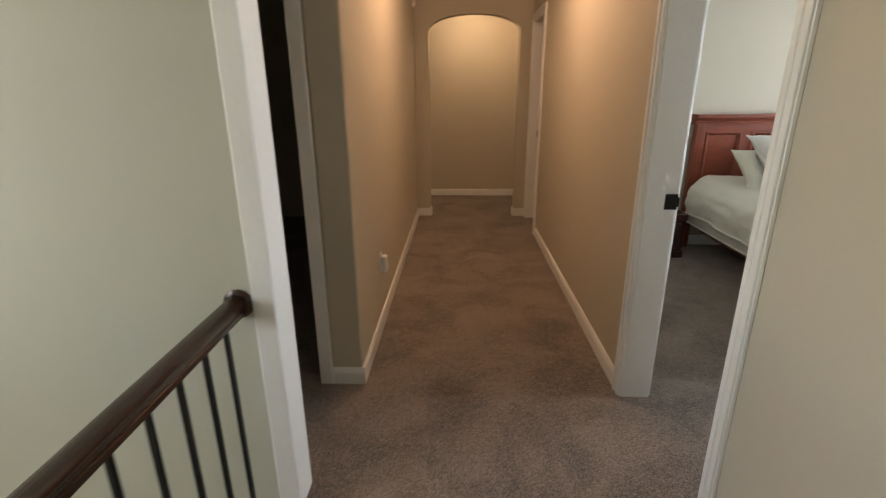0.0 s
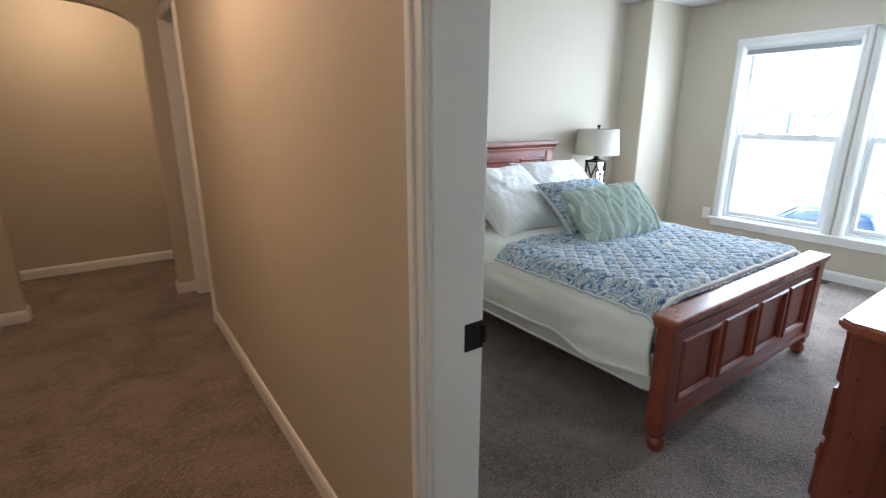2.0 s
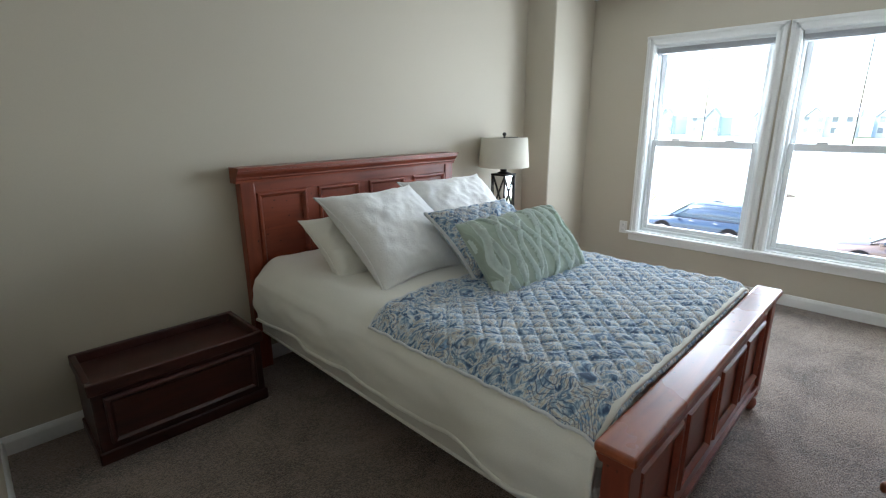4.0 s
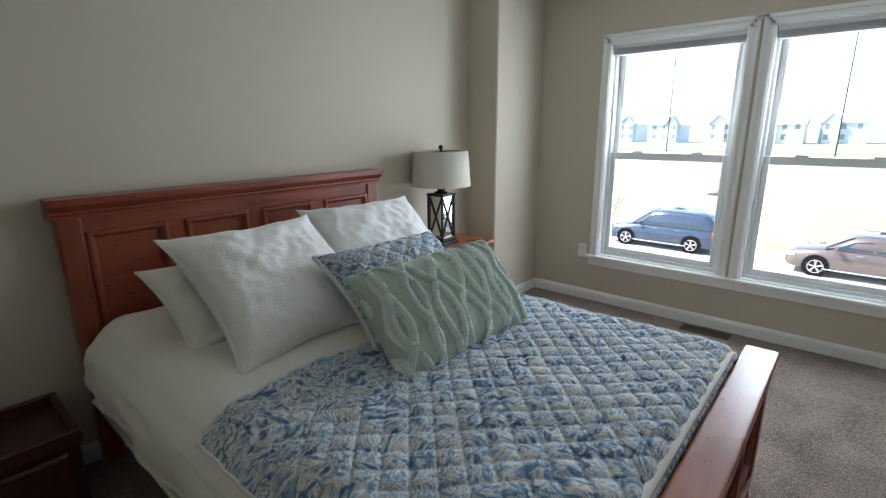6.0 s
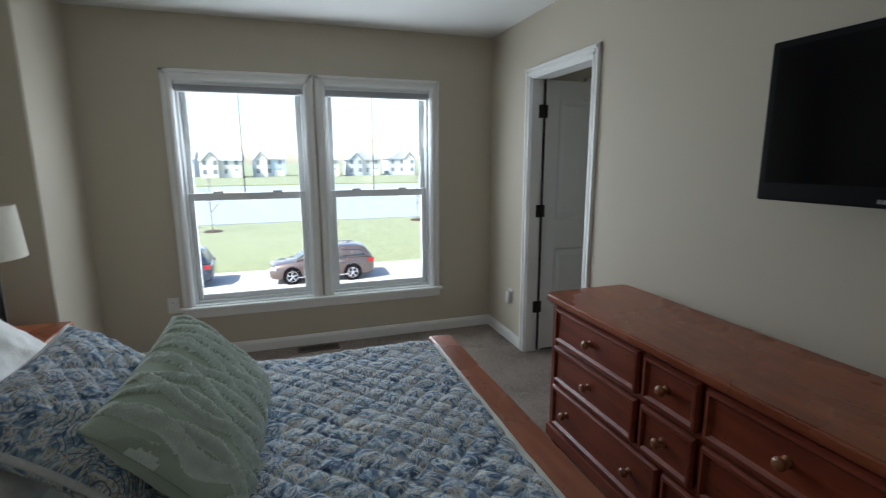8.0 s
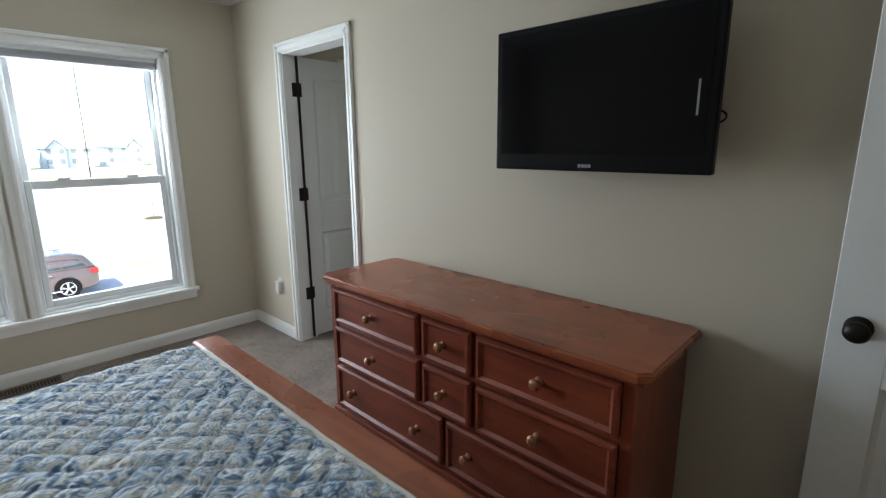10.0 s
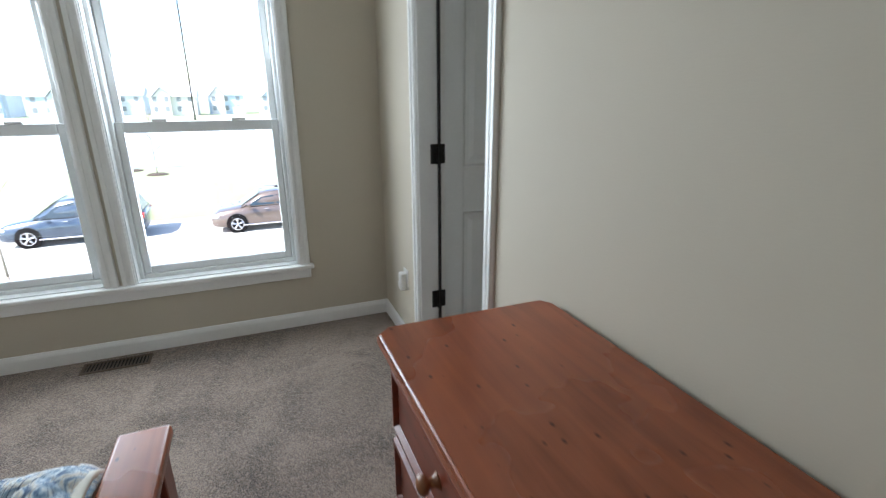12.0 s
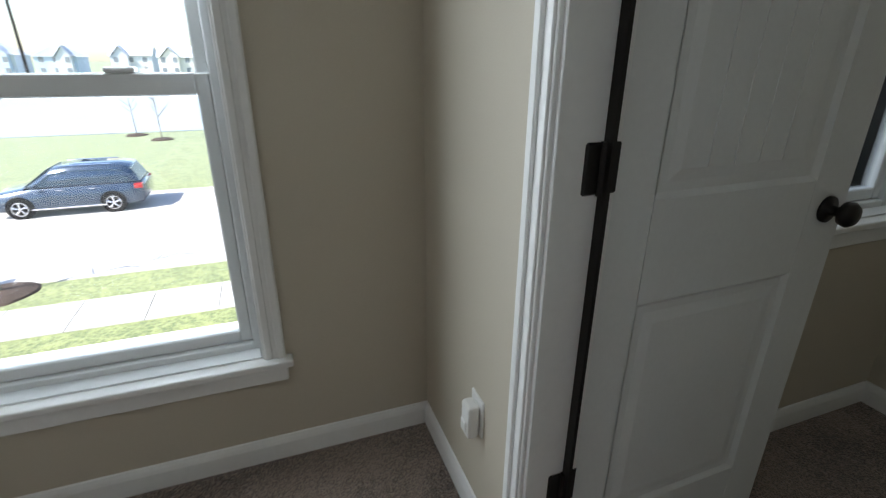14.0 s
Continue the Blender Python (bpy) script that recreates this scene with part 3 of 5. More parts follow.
def window(name, x, y0, y1, z0, z1, mid, label):
    """A vinyl double-hung window in a wall whose room face is at x."""
    root = thing(name, (x, (y0 + y1) / 2, z0), label, "window", kind="structure")
    frame_bm = bmesh.new()
    for a in ((y0, y0 + 0.032, z0, z1), (y1 - 0.032, y1, z0, z1), (y0 + 0.032, y1 - 0.032, z0, z0 + 0.03), (y0 + 0.032, y1 - 0.032, z1 - 0.03, z1)):
        bx(x + 0.055, x + 0.155, *a, 0.003, 1, frame_bm)
    for a in ((y0, y0 + 0.012, z0, z1), (y1 - 0.012, y1, z0, z1), (y0, y1, z0, z0 + 0.008), (y0, y1, z1 - 0.012, z1)):
        bx(x - 0.001, x + 0.056, *a, 0, 1, frame_bm)
    part("window_frame", frame_bm, VINYL, root)
    for nm, xs, lo, hi, bot, top in (("upper_sash", x + 0.112, mid - 0.03, z1 - 0.03, 0.045, 0.035), ("lower_sash", x + 0.072, z0 + 0.03, mid + 0.03, 0.04, 0.055)):
        bm = bmesh.new()
        a, b = y0 + 0.033, y1 - 0.033
        for q in ((a, a + 0.036, lo, hi), (b - 0.036, b, lo, hi), (a + 0.036, b - 0.036, lo, lo + bot), (a + 0.036, b - 0.036, hi - top, hi)):
            bx(xs, xs + 0.034, *q, 0.004, 1, bm)
        sash = part(nm, bm, VINYL, root)
        pane = part("pane", bx(xs + 0.014, xs + 0.020, a + 0.034, b - 0.034, lo + bot - 0.004, hi - top + 0.004), GLASS, sash)
        pane.visible_shadow = False
        if nm == "upper_sash" and x > 5:
            ym = (y0 + y1) / 2 + 0.03
            part("outer_rod", cyl((x + 0.172, ym, lo), (x + 0.172, ym, hi), 0.0045, 0.003, 8), BLACKMETAL, sash, "thin dark rod outside the pane")
        if nm == "lower_sash":
            for yy in (a + 0.20, b - 0.20):
                part("sash_lock", bx(xs - 0.004, xs + 0.030, yy - 0.035, yy + 0.035, hi, hi + 0.014, 0.006, 2), VINYL, sash)
    bm = bmesh.new()
    casing_run(bm, "x", x, -1, y0 + 0.006, y0 - 0.060, z0, z1 + 0.060, True)
    part("casing", bm, TRIM, root)
    bm = bmesh.new()
    casing_run(bm, "x", x, -1, y1 - 0.006, y1 + 0.060, z0, z1 + 0.060, True)
    part("casing", bm, TRIM, root)
    bm = bmesh.new()
    casing_run(bm, "x", x, -1, y0 - 0.062, y1 + 0.062, z1 - 0.006, z1 + 0.064, False)
    part("head_casing", bm, TRIM, root)
    return root


window("window_1", 5.356, 2.56, 3.442, Z0, Z1, 1.200, "white double-hung window with a bright view")
window("window_2", 5.356, 1.582, 2.425, Z0, Z1, 1.200, "white double-hung window beside its twin")
window("window_3", 4.88, -0.46, 0.42, 0.80, 2.02, 1.43, "white double-hung window of the side room")
window("window_4", -3.0, -0.5, 0.9, 0.75, 2.25, 1.5, "stairwell window").matrix_basis = pose(-3.0, 0.2, 0.75, 0, 0, 180)
_sl = thing("window_sill", (5.33, 2.49, 0.3), "white painted sill and apron under both windows", "window sill", kind="structure")
part("stool", bx(5.312, 5.42, 1.502, 3.525, 0.372, 0.397, 0.006, 2), TRIM, _sl)
part("apron", bx(5.337, 5.358, 1.520, 3.505, 0.312, 0.372, 0.004), TRIM, _sl)
_sl2 = thing("window_sill_2", (4.86, -0.02, 0.75), "white painted sill of the side room window", "window sill", kind="structure")
part("stool", bx(4.84, 4.94, -0.535, 0.495, 0.777, 0.802, 0.006, 2), TRIM, _sl2)
part("apron", bx(4.862, 4.882, -0.52, 0.48, 0.72, 0.777, 0.004), TRIM, _sl2)


def blind(y0, y1):
    root = thing("roller_blind", (5.39, (y0 + y1) / 2, 1.93), "grey cellular blind drawn up tight under the head", "blind", "window blinds")
    part("headrail", bx(5.375, 5.425, y0, y1, 1.985, 2.018, 0.004), VINYL, root)
    for k in range(4):
        part("folded_cell", bx(5.378, 5.422, y0 + 0.004, y1 - 0.004, 1.955 + 0.0075 * k, 1.9615 + 0.0075 * k, 0.002), BLIND, root)
    part("bottom_rail", bx(5.376, 5.424, y0 + 0.002, y1 - 0.002, 1.937, 1.955, 0.004), BLIND, root)


blind(2.575, 3.427)
blind(1.597, 2.41)


# ---- stairs rail and hall fittings ----
_rail = thing("stair_railing", (-0.635, 0, 0), "glossy espresso wood handrail on slim black balusters", "railing")
_prof = [(0.030 * math.cos(a) * (1.0 if math.sin(a) > 0 else 0.82), 0.026 * math.sin(a)) for a in (2 * math.pi * k / 18 for k in range(18))]
part("handrail", prism([(-0.635 + a, 0.788 + b) for a, b in _prof], "y", -1.55, 1.205), RAILWOOD, _rail, "rounded espresso handrail", True)
part("fillet", bx(-0.652, -0.618, -1.55, 1.205, 0.746, 0.766, 0.003), RAILWOOD, _rail)
part("wall_rosette", lathe([(0.045, 0), (0.045, 0.008), (0.036, 0.016), (0.030, 0.018)], pose(-0.635, 1.222, 0.782, 90)), RAILWOOD, _rail)
part("shoe_rail", bx(-0.668, -0.602, -1.55, 1.22, 0.0, 0.022, 0.004), RAILWOOD, _rail)
for k in range(22):
    _y = 1.12 - 0.118 * k
    b = part("baluster", bx(-0.6415, -0.6285, _y - 0.0065, _y + 0.0065, 0.018, 0.750, 0.001), IRON, _rail)
    part("shoe", lathe([(0.016, 0.022), (0.016, 0.032), (0.010, 0.044)], pose(-0.635, _y, 0), 8), IRON, b)


def outlet(name, m, label, plug=False, category="outlet"):
    """A wall plate in the local xz plane, facing local -y."""
    root = new(name)
    root.empty_display_size = 0.05
    root.matrix_basis = m
    INVERSE[root.name] = Matrix.Identity(4)
    tagged(root, label, category)
    part("plate", bx(-0.037, 0.037, -0.006, 0.001, -0.058, 0.058, 0.003), PLATE, root)
    for z in (-0.024, 0.024):
        f = part("socket", lathe([(0.017, 0), (0.017, 0.003), (0.015, 0.004)], pose(0, -0.006, z, 90), 14), PLATE, root)
        for xx in (-0.006, 0.006):
            part("slot", bx(xx - 0.001, xx + 0.001, -0.0112, -0.0085, z - 0.004, z + 0.005), TVBODY, f)
    if plug:
        part("plug_in", bx(-0.026, 0.026, -0.042, -0.006, -0.062, 0.040, 0.010, 2), PLATE, root, "white plug-in air freshener")
        part("plug_vent", bx(-0.016, 0.016, -0.046, -0.040, -0.045, -0.010, 0.003), PLATE, root)


outlet("wall_outlet", pose(5.357, 3.566, 0.42, 0, 0, -90), "white duplex outlet low on the window wall")
outlet("wall_outlet", pose(4.915, 1.053, 0.385, 0, 0, 180), "white outlet with a plug-in freshener", True)
outlet("wall_outlet", pose(-0.458, 2.65, 0.40, 0, 0, 90), "white outlet with a night light on the hall wall", True)
_sd = thing("smoke_detector", (-0.457, 5.2, 2.22), "round white alarm high on the hall wall", "smoke detector")
part("base", lathe([(0.055, 0), (0.055, 0.012), (0.048, 0.024), (0.030, 0.032)], pose(-0.458, 5.2, 2.22, 0, 90)), PLATE, _sd, "", True)
part("button", lathe([(0.010, 0.030), (0.010, 0.036)], pose(-0.458, 5.2, 2.22, 0, 90), 12), PLATE, _sd)
# both fixtures unseen; the one at 3.1 is added to carry a fill light
for _y in (6.0, 3.1):
    _cl = thing("ceiling_light", (0.16, _y, H), "unseen flush ceiling light with a warm frosted bowl", "ceiling light", "hall ceiling lights")
    part("pan", lathe([(0.15, 0), (0.15, -0.02), (0.14, -0.03)], pose(0.16, _y, H), 24), BLACKMETAL, _cl)
    b = part("bowl", lathe([(0.135, -0.03), (0.125, -0.06), (0.09, -0.09), (0.03, -0.105), (0.005, -0.107)], pose(0.16, _y, H), 24), GLOBE, _cl, "glowing frosted bowl", True)
    b.visible_shadow = False
_vt = thing("floor_vent", (5.24, 2.56, 0), "brown metal floor register in the carpet", "vent")
_o = bmesh.new()
for a in ((5.190, 5.204, 2.40, 2.72), (5.286, 5.300, 2.40, 2.72), (5.204, 5.286, 2.40, 2.416), (5.204, 5.286, 2.704, 2.72)):
    bx(*a, 0, 0.008, 0.002, 1, _o)
part("frame", _o, VENT, _vt)
part("well", bx(5.203, 5.287, 2.415, 2.705, 0.0, 0.002), TVBODY, _vt)
for k in range(17):
    part("slat", bx(5.204, 5.286, 2.424 + 0.0168 * k, 2.430 + 0.0168 * k, 0.001, 0.007), VENT, _vt)

# ---- bed ----


def raised_frame(x0, x1, z0, z1, y, out, bm=None):
    """A mitred moulding round a sunk panel on a plane y; out is the sign of the visible side."""
    made = bm or bmesh.new()
    rows = ((-0.004, 0.000), (0.002, 0.010), (0.012, 0.011), (0.022, 0.002), (0.028, -0.006))
    prev = None
    for ins, d in rows:
        ring = [made.verts.new((px, y + out * d, pz)) for px, pz in ((x0 + ins, z0 + ins), (x1 - ins, z0 + ins), (x1 - ins, z1 - ins), (x0 + ins, z1 - ins))]
        if prev:
            for k in range(4):
                made.faces.new((prev[k], prev[(k + 1) % 4], ring[(k + 1) % 4], ring[k]))
        prev = ring
    return made


def board_with_panels(root, prefix, x0, x1, y0, y1, z0, z1, panels, faces):
    """Stiles, rails, sunk panels and mouldings. panels: rows of (x0, x1, z0, z1)."""
    xs = [x0] + [v for p in panels for v in p[:2]] + [x1]
    pz0, pz1 = panels[0][2:]
    part(prefix + "_bottom_rail", bx(x0, x1, y0, y1, z0, pz0, 0.002), PINE, root)
    part(prefix + "_top_rail", bx(x0, x1, y0, y1, pz1, z1, 0.002), PINE, root)
    for k in range(0, len(xs), 2):
        part(prefix + "_stile", bx(xs[k], xs[k + 1], y0, y1, pz0, pz1, 0.0015), PINE_Z, root)
    for p in panels:
        pn = part("panel", bx(p[0], p[1], y0 + 0.010, y1 - 0.010, p[2], p[3]), PINE, root)
        for out in faces:
            part("moulding", raised_frame(*p, y0 if out < 0 else y1, out), PINE, pn)


bed = thing("bed", (2.83, 3.15, 0), "red-stained pine panel bed with turned feet", "bed")
board_with_panels(bed, "headboard", 2.075, 3.64, 4.215, 4.262, 0.30, 1.10, [(2.125, 2.425, 0.60, 1.03), (2.505, 2.805, 0.60, 1.03), (2.885, 3.185, 0.60, 1.03), (3.27, 3.585, 0.60, 1.03)], (-1,))
for x in (2.055, 3.61):
    part("headboard_post", bx(x - 0.02, x + 0.06, 4.205, 4.272, 0.0, 1.10, 0.006, 2), PINE_Z, bed)
_cr = [(4.272, 1.095), (4.200, 1.095), (4.198, 1.108), (4.190, 1.116), (4.190, 1.124), (4.176, 1.138), (4.166, 1.150), (4.166, 1.160), (4.154, 1.162), (4.154, 1.178), (4.272, 1.178)]
part("crown_moulding", prism([(a, b - 0.003) for a, b in _cr], "x", 2.012, 3.680), PINE, bed, "stepped crown moulding with worn edges")
board_with_panels(bed, "footboard", 2.075, 3.545, 2.045, 2.085, 0.14, 0.555, [(2.12, 2.435, 0.215, 0.505), (2.485, 2.80, 0.215, 0.505), (2.85, 3.16, 0.215, 0.505), (3.205, 3.50, 0.215, 0.505)], (-1, 1))
for x in (2.012, 3.545):
    part("footboard_post", bx(x, x + 0.08, 2.03, 2.105, 0.10, 0.575, 0.006, 2), PINE_Z, bed)
    part("bun_foot", lathe([(0.022, 0), (0.034, 0.012), (0.040, 0.035), (0.034, 0.058), (0.024, 0.066), (0.034, 0.076), (0.038, 0.088), (0.038, 0.10)], pose(x + 0.04, 2.068, 0)), PINE, bed, "", True)
part("footboard_cap", bx(1.995, 3.64, 2.015, 2.125, 0.598, 0.630, 0.010, 3), PINE_LIT_TOP, bed, "polished rounded cap rail")
part("cap_moulding", prism([(2.030, 0.575), (2.022, 0.590), (2.022, 0.599), (2.118, 0.599), (2.118, 0.590), (2.108, 0.575)], "x", 2.003, 3.63), PINE, bed)
part("foot_skirt", prism([(2.040, 0.115), (2.030, 0.130), (2.030, 0.150), (2.090, 0.150), (2.090, 0.115)], "x", 2.075, 3.545), PINE, bed)
for x in (2.22, 3.40):
    part("side_rail", bx(x - 0.013, x + 0.013, 2.09, 4.215, 0.14, 0.215, 0.003), PINE, bed)
for k in range(8):
    part("bed_slat", bx(2.12, 3.50, 2.30 + 0.26 * k, 2.37 + 0.26 * k, 0.215, 0.235), PINE, bed)
box_spring = tagged(part("box_spring", bx(2.062, 3.585, 2.13, 4.20, 0.235, 0.42, 0.02, 3), SKIRT), "oatmeal cloth-covered box spring on the bed slats", "box spring")
for _z in (0.249, 0.404):
    _w = bmesh.new()
    for _a, _b in (((2.060, 2.16), (2.060, 4.17)), ((3.587, 2.16), (3.587, 4.17)), ((2.09, 2.128), (3.56, 2.128))):
        cyl((*_a, _z), (*_b, _z), 0.007, seg=8, bm=_w)
    part("welt", _w, COMF, box_spring, "stitched welt cord", True)
mattress = tagged(part("mattress", bx(2.12, 3.53, 2.14, 4.19, 0.42, 0.60, 0.05, 4), COMF), "cream mattress under the bedding", "mattress")


def top_of_bed(x, y):
    """Height of the comforter's upper face, rolling off at both long edges."""
    e = min(x - 2.05, 3.605 - x)
    roll = 0.10 * max(0.0, 1 - max(e, 0) / 0.15) ** 2.2
    puff = 0.010 * noise.noise((x * 2.6, y * 2.6, 1.7)) + 0.005 * noise.noise((x * 9, y * 7, 4.1))
    return 0.652 - roll + puff + 0.012 * max(0.0, (y - 3.4))


def comforter_point(u, v):
    y = 2.135 + 2.03 * v
    s = (u - 0.5) * 2
    edge, drop = 0.76, 1.0
    if abs(s) <= edge:
        x = 2.828 + s / edge * 0.777
        return Vector((x, y, top_of_bed(x, y)))
    side = math.copysign(1, s)
    d = (abs(s) - edge) / (1 - edge)
    zt = top_of_bed(2.828 + side * 0.777, y)
    hem = 0.335 + 0.020 * noise.noise((y * 2.2, side, 0.3)) - 0.055 * max(0.0, 1 - abs(y - 2.40) / 0.30)
    fold = 0.012 * d * math.sin(y * 11 + 2 * noise.noise((y * 2, side, 2))) + 0.010 * noise.noise((y * 7, d * 4, side))
    bulge = 0.018 * math.sin(math.pi * min(d * 1.1, 1))
    return Vector((2.828 + side * (0.777 + bulge + fold + 0.012), y, zt + (hem - zt) * d))


_bm = grid(110, 110, comforter_point)
comforter = tagged(part("comforter", _bm, COMF, None, "", True), "cream cotton comforter hanging over the bed's sides", "comforter")
_so = comforter.modifiers.new("thickness", "SOLIDIFY")
_so.thickness, _so.offset = 0.014, -1

for _u in (0.0, 1.0):
    _hb, _prev = bmesh.new(), None
    for k in range(141):
        p = comforter_point(_u, k / 140)
        ring = [_hb.verts.new(p + Vector((0.007 * math.cos(t), 0, 0.010 * math.sin(t)))) for t in (2 * math.pi * j / 6 for j in range(6))]
        if _prev:
            for j in range(6):
                _hb.faces.new((_prev[j], _prev[(j + 1) % 6], ring[(j + 1) % 6], ring[j]))
        _prev = ring
    part("hem", _hb, COMF, comforter, "stitched cotton hem", True)

# quilt: a diamond-stitched throw with a pale binding
QX0, QX1, QY0, QY1 = 2.062, 3.575, 2.128, 3.15


def quilt_edge(v):
    return QY1 + 0.03 * math.sin(v * 5) + 0.015 * noise.noise((v * 6, 0, 9))


def quilt_point(u, v):
    x = QX0 + (QX1 - QX0) * u
    y = QY0 + (quilt_edge(u) - QY0) * v
    a, b = (x + y) / 0.092, (x - y) / 0.092
    puff = (abs(math.sin(math.pi * a)) * abs(math.sin(math.pi * b))) ** 0.24
    crease = 0.004 * noise.noise((x * 14, y * 14, 6.0)) + 0.010 * noise.noise((x * 4, y * 5, 3.0))
    tuck = -0.045 * max(0.0, 1 - (y - QY0) / 0.05) ** 1.5
    return Vector((x, y, top_of_bed(x, y) + 0.011 + 0.014 * puff + crease * 0.8 + tuck))


_bm = grid(340, 230, quilt_point, None, lambda u, v: (u * 1.57, v * 1.02))
quilt = tagged(part("quilt", _bm, PAISLEY, None, "", True), "blue and white paisley quilt with diamond stitching", "quilt")
_so = quilt.modifiers.new("thickness", "SOLIDIFY")
_so.thickness, _so.offset = 0.010, -1
_bind = bmesh.new()
_path = [quilt_point(0, k / 60) for k in range(61)] + [quilt_point(k / 80, 1) for k in range(1, 81)] + [quilt_point(1, 1 - k / 60) for k in range(1, 61)]
_prev = None
for k, p in enumerate(_path):
    q = _path[min(k + 1, len(_path) - 1)] - _path[max(k - 1, 0)]
    side = Vector((-q.y, q.x, 0)).normalized()
    ring = [_bind.verts.new(p + side * (0.0065 * math.cos(a)) + Vector((0, 0, 0.0065 * math.sin(a) - 0.003))) for a in (2 * math.pi * j / 6 for j in range(6))]
    if _prev:
        for j in range(6):
            _bind.faces.new((_prev[j], _prev[(j + 1) % 6], ring[(j + 1) % 6], ring[j]))
    _prev = ring
part("binding", _bind, DOTS, quilt, "pale binding cord", True)


def pillow_surface(w, h, t, seed, crumple=0.010, relief=None, nu=70, nv=60, pinch=0.10):
    """Both faces of a stuffed pillow in local xz, thickness along local y."""
    bm = bmesh.new()
    layer = bm.loops.layers.uv.verify()
    for side in (-1, 1):
        def f(u, v):
            a, b = 2 * u - 1, 2 * v - 1
            body = (max(0.0, 1 - abs(a) ** 3.2) * max(0.0, 1 - abs(b) ** 3.2)) ** 0.55
            x = a * w / 2 * (1 - pinch * (1 - abs(b) ** 2) * abs(a) ** 4)
            z = b * h / 2 * (1 - pinch * (1 - abs(a) ** 2) * abs(b) ** 4)
            d = body * t / 2 + body ** 0.5 * crumple * (noise.noise((a * 3 + seed, b * 3, side)) + 0.5 * noise.noise((a * 8, b * 8 + seed, side)))
            if relief and side < 0:
                d += relief(a, b) * min(1.0, body * 4)
            return Vector((x, side * max(d, 0.0012), z))
        vs = [[bm.verts.new(f(i / nu, j / nv)) for j in range(nv + 1)] for i in range(nu + 1)]
        for i in range(nu):
            for j in range(nv):
                fc = bm.faces.new((vs[i][j], vs[i + 1][j], vs[i + 1][j + 1], vs[i][j + 1]))
                for lp, (p, q) in zip(fc.loops, ((i, j), (i + 1, j), (i + 1, j + 1), (i, j + 1))):
                    lp[layer].uv = (p / nu * w, q / nv * h)
    bmesh.ops.remove_doubles(bm, verts=bm.verts, dist=0.003)
    return bm


def pillow(name, m, bm, material, label, category="pillow"):
    ob = part(name, bm, material, None, "", True)
    ob.matrix_basis = m
    return tagged(ob, label, category)


pillow("bed_pillow", pose(2.51, 3.79, 0.750, -42, 0, 10), pillow_surface(0.62, 0.44, 0.18, 3.1, 0.016, pinch=0.14), COMF, "cream sleeping pillow half hidden behind a sham")
pillow("pillow_sham", pose(2.59, 3.58, 0.832, -52, 0, 3), pillow_surface(0.67, 0.65, 0.23, 7.7, 0.013, pinch=0.17), SHAM, "white crinkled cotton sham leaning on the headboard", "pillow sham")
pillow("pillow_sham", pose(3.31, 3.76, 0.822, -50, 0, -4), pillow_surface(0.72, 0.63, 0.22, 1.3, 0.013, pinch=0.16), SHAM, "white crinkled cotton sham beside its twin", "pillow sham")


def diamonds(a, b):
    return 0.012 * (abs(math.sin(math.pi * (a * 3.4 + b * 2.6))) * abs(math.sin(math.pi * (a * 3.4 - b * 2.6)))) ** 0.3


_bp = pillow("quilted_pillow", pose(2.985, 3.26, 0.795, -52, 0, -2), pillow_surface(0.64, 0.47, 0.17, 5.5, 0.008, diamonds, 150, 120), PAISLEY, "blue and white paisley quilted pillow with piped edge")


def edge_cord(w, h, pinch, r):
    """A round cord along the seam of a pillow."""
    bm, loop = bmesh.new(), []
    for k in range(120):
        c, s = math.cos(2 * math.pi * k / 120), math.sin(2 * math.pi * k / 120)
        e = max(abs(c), abs(s))
        x, z = c / e, s / e
        loop.append(Vector((x * w / 2 * (1 - pinch * (1 - z * z) * abs(x) ** 4), 0, z * h / 2 * (1 - pinch * (1 - x * x) * abs(z) ** 4))))
    prev = None
    for k in range(121):
        p, q = loop[k % 120], loop[(k + 1) % 120] - loop[(k - 1) % 120]
        side = Vector((-q.z, 0, q.x)).normalized()
        ring = [bm.verts.new(p + side * (r * math.cos(t)) + Vector((0, r * 1.2 * math.sin(t), 0))) for t in (2 * math.pi * j / 6 for j in range(6))]
        if prev:
            for j in range(6):
                bm.faces.new((prev[j], prev[(j + 1) % 6], ring[(j + 1) % 6], ring[j]))
        prev = ring
    return bm


_pp = edge_cord(0.64, 0.47, 0.10, 0.009)
for _s, _a in ((bpy.data.objects["pillow_sham"], (0.67, 0.65, 0.17)), (bpy.data.objects["pillow_sham.001"], (0.72, 0.63, 0.16))):
    part("seam", edge_cord(*_a, 0.005), SHAM, _s, "soft stitched seam", True)
part("seam", edge_cord(0.62, 0.44, 0.14, 0.004), COMF, bpy.data.objects["bed_pillow"], "", True)
part("piping", _pp, DOTS, _bp, "white dotted piping", True)


def trellis(a, b):
    """Narrow tufted cords that wave, cross and part again, in metres of relief."""
    best = 9.0
    for k in range(-4, 5):
        for lean in (-1, 1):
            xx = k * 0.27 + lean * (0.09 * math.sin(b * 3.0 + 1.3 * k) + 0.10 * b)
            best = min(best, abs(a - xx) * 0.35)
    d = best / 0.0115
    return 0.022 * max(0.0, 1 - d * d) ** 0.5 * (1 + 0.35 * noise.noise((a * 60, b * 36, 1))) if d < 1 else 0.0


